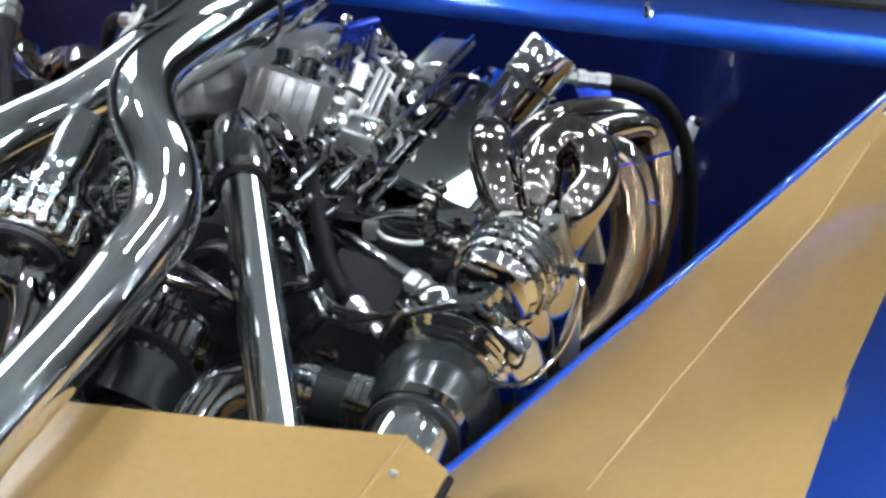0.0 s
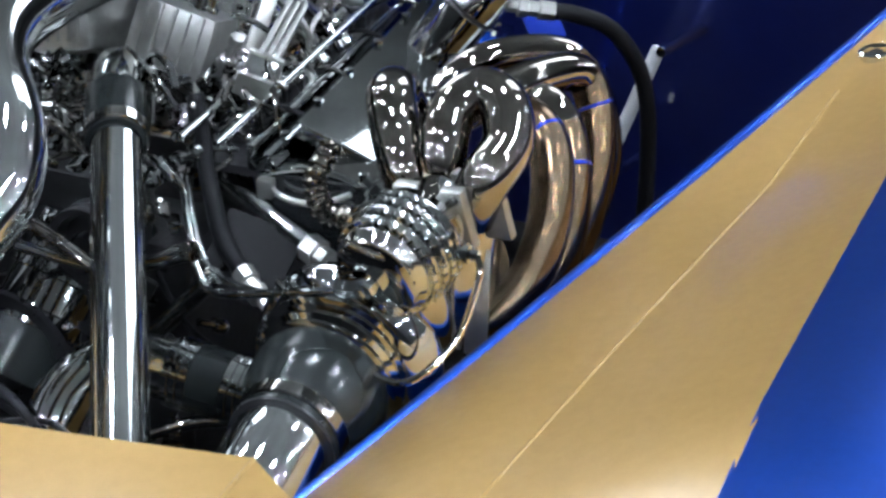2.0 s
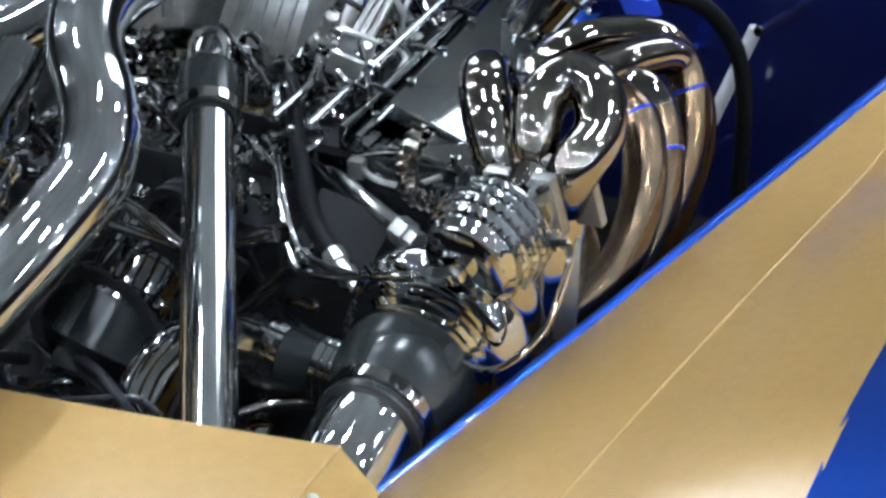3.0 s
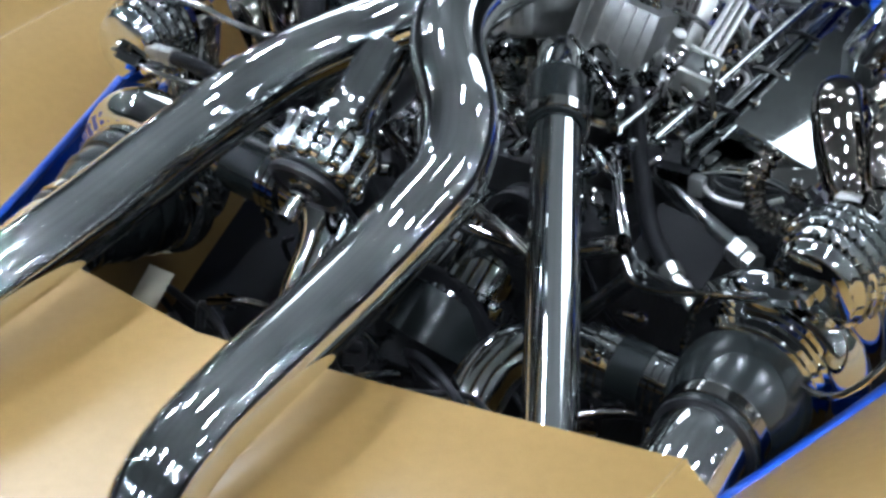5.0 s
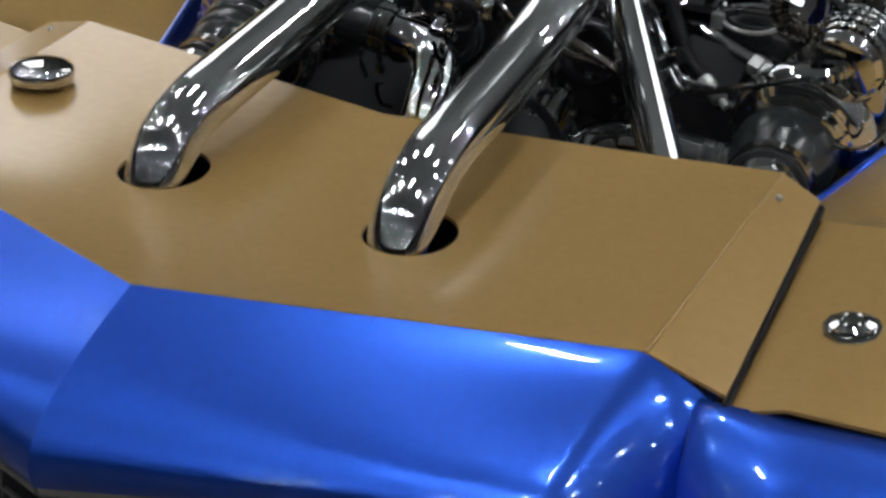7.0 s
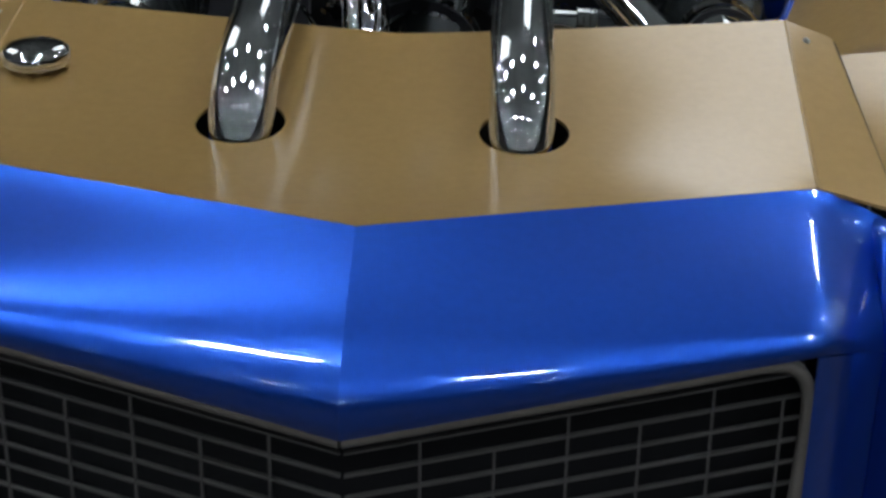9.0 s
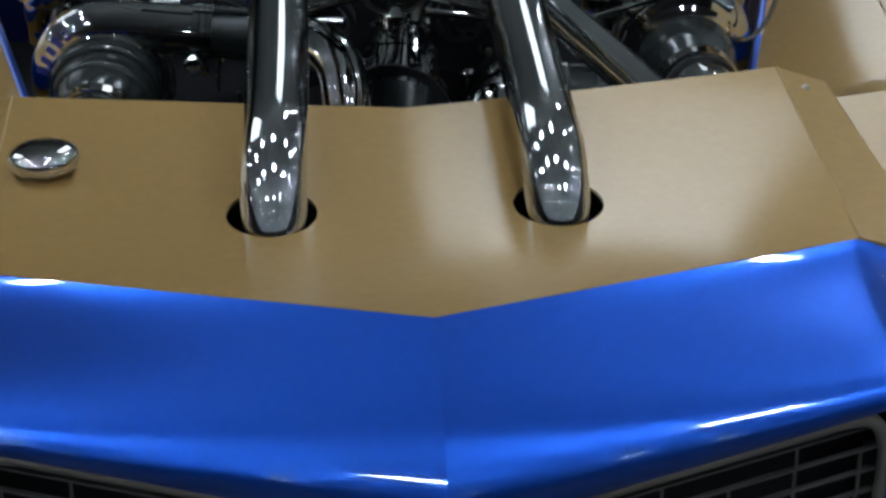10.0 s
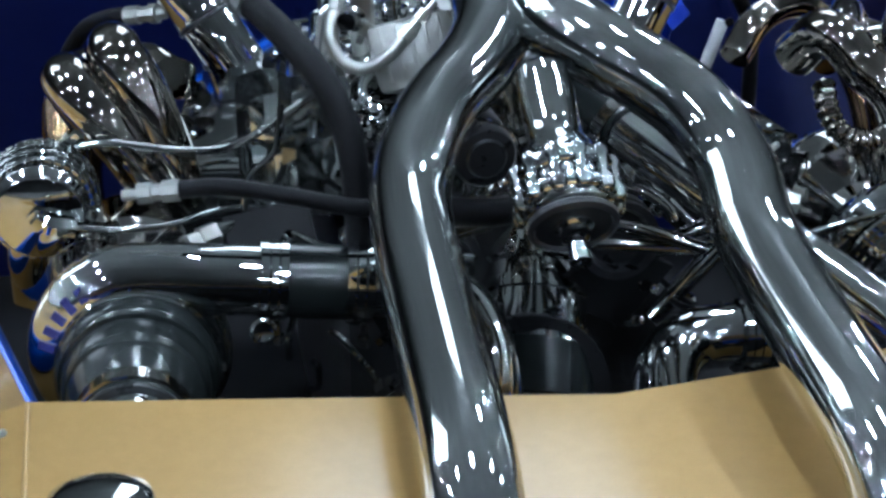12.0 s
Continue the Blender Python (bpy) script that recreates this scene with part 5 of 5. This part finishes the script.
for k in range(26):
    x = rnd.uniform(-0.24, 0.26)
    p = V(x, rnd.uniform(0.72, 0.86), rnd.uniform(0.84, 0.965))
    d = V(rnd.uniform(-0.6, 0.6), -1, rnd.uniform(-0.2, 0.8)).normalized()
    if k % 3 == 0:
        part("clamp_bolt", nut(p, d, 0.006, 0.012), STEEL, lower)
    elif k % 3 == 1:
        part("banjo_fitting", lathe(nb(), p, d, [(0.004, -0.01), (0.008, -0.008), (0.010, 0.0), (0.008, 0.008), (0.005, 0.01), (0.005, 0.03), (0, 0.031)], 12), STEEL, lower)
    else:
        e = V(rnd.uniform(-0.06, 0.06), rnd.uniform(-0.02, 0.05), rnd.uniform(-0.05, 0.03))
        part("thin_line", tube(nb(), bend([p, p + d * 0.02, p + d * 0.03 + e, p + e * 1.6], 5), 0.0035, 8), CHROME if k % 2 else HOSE, lower)
for k in range(70):
    p = V(rnd.uniform(-0.33, 0.24), rnd.uniform(0.50, 0.80), rnd.uniform(0.68, 0.80))
    d = V(rnd.uniform(-0.7, 0.7), rnd.uniform(-1, 0.2), rnd.uniform(0.1, 1)).normalized()
    mt = (STEEL, BLACK, CAST, BLACK, SHIELD)[k % 5]
    if k % 4 == 0:
        part("clamp_bolt", nut(p, d, rnd.uniform(0.006, 0.011), rnd.uniform(0.008, 0.016)), mt, lower)
    elif k % 4 == 1:
        bm = nb()
        box(bm, aim(p, d, rnd.uniform(0, 90)), (rnd.uniform(0.02, 0.07), rnd.uniform(0.015, 0.04), rnd.uniform(0.006, 0.03)), 0.003)
        part("bracket", bm, mt, lower)
    else:
        e = V(rnd.uniform(-0.10, 0.10), rnd.uniform(-0.06, 0.06), rnd.uniform(-0.06, 0.03))
        part("thin_line", tube(nb(), bend([p, p + d * 0.03, p + d * 0.04 + e, p + e * 1.7], 5), rnd.uniform(0.003, 0.008), 10), mt, lower)
card = thing("paper_card", "small pale cream card lying beside the turbocharger", "card")
bm = nb()
box(bm, pose(-0.415, 0.75, 0.728, 35, 10, 12), (0.036, 0.050, 0.0016), 0.0004)
part("sheet", bm, CARD, card)
part("clip", lathe(nb(), (-0.415, 0.75, 0.7275), (0, 0.5, -0.8), [(0.004, 0), (0.004, 0.19), (0, 0.19)], 8), CAST, card, "dark stem under the card")
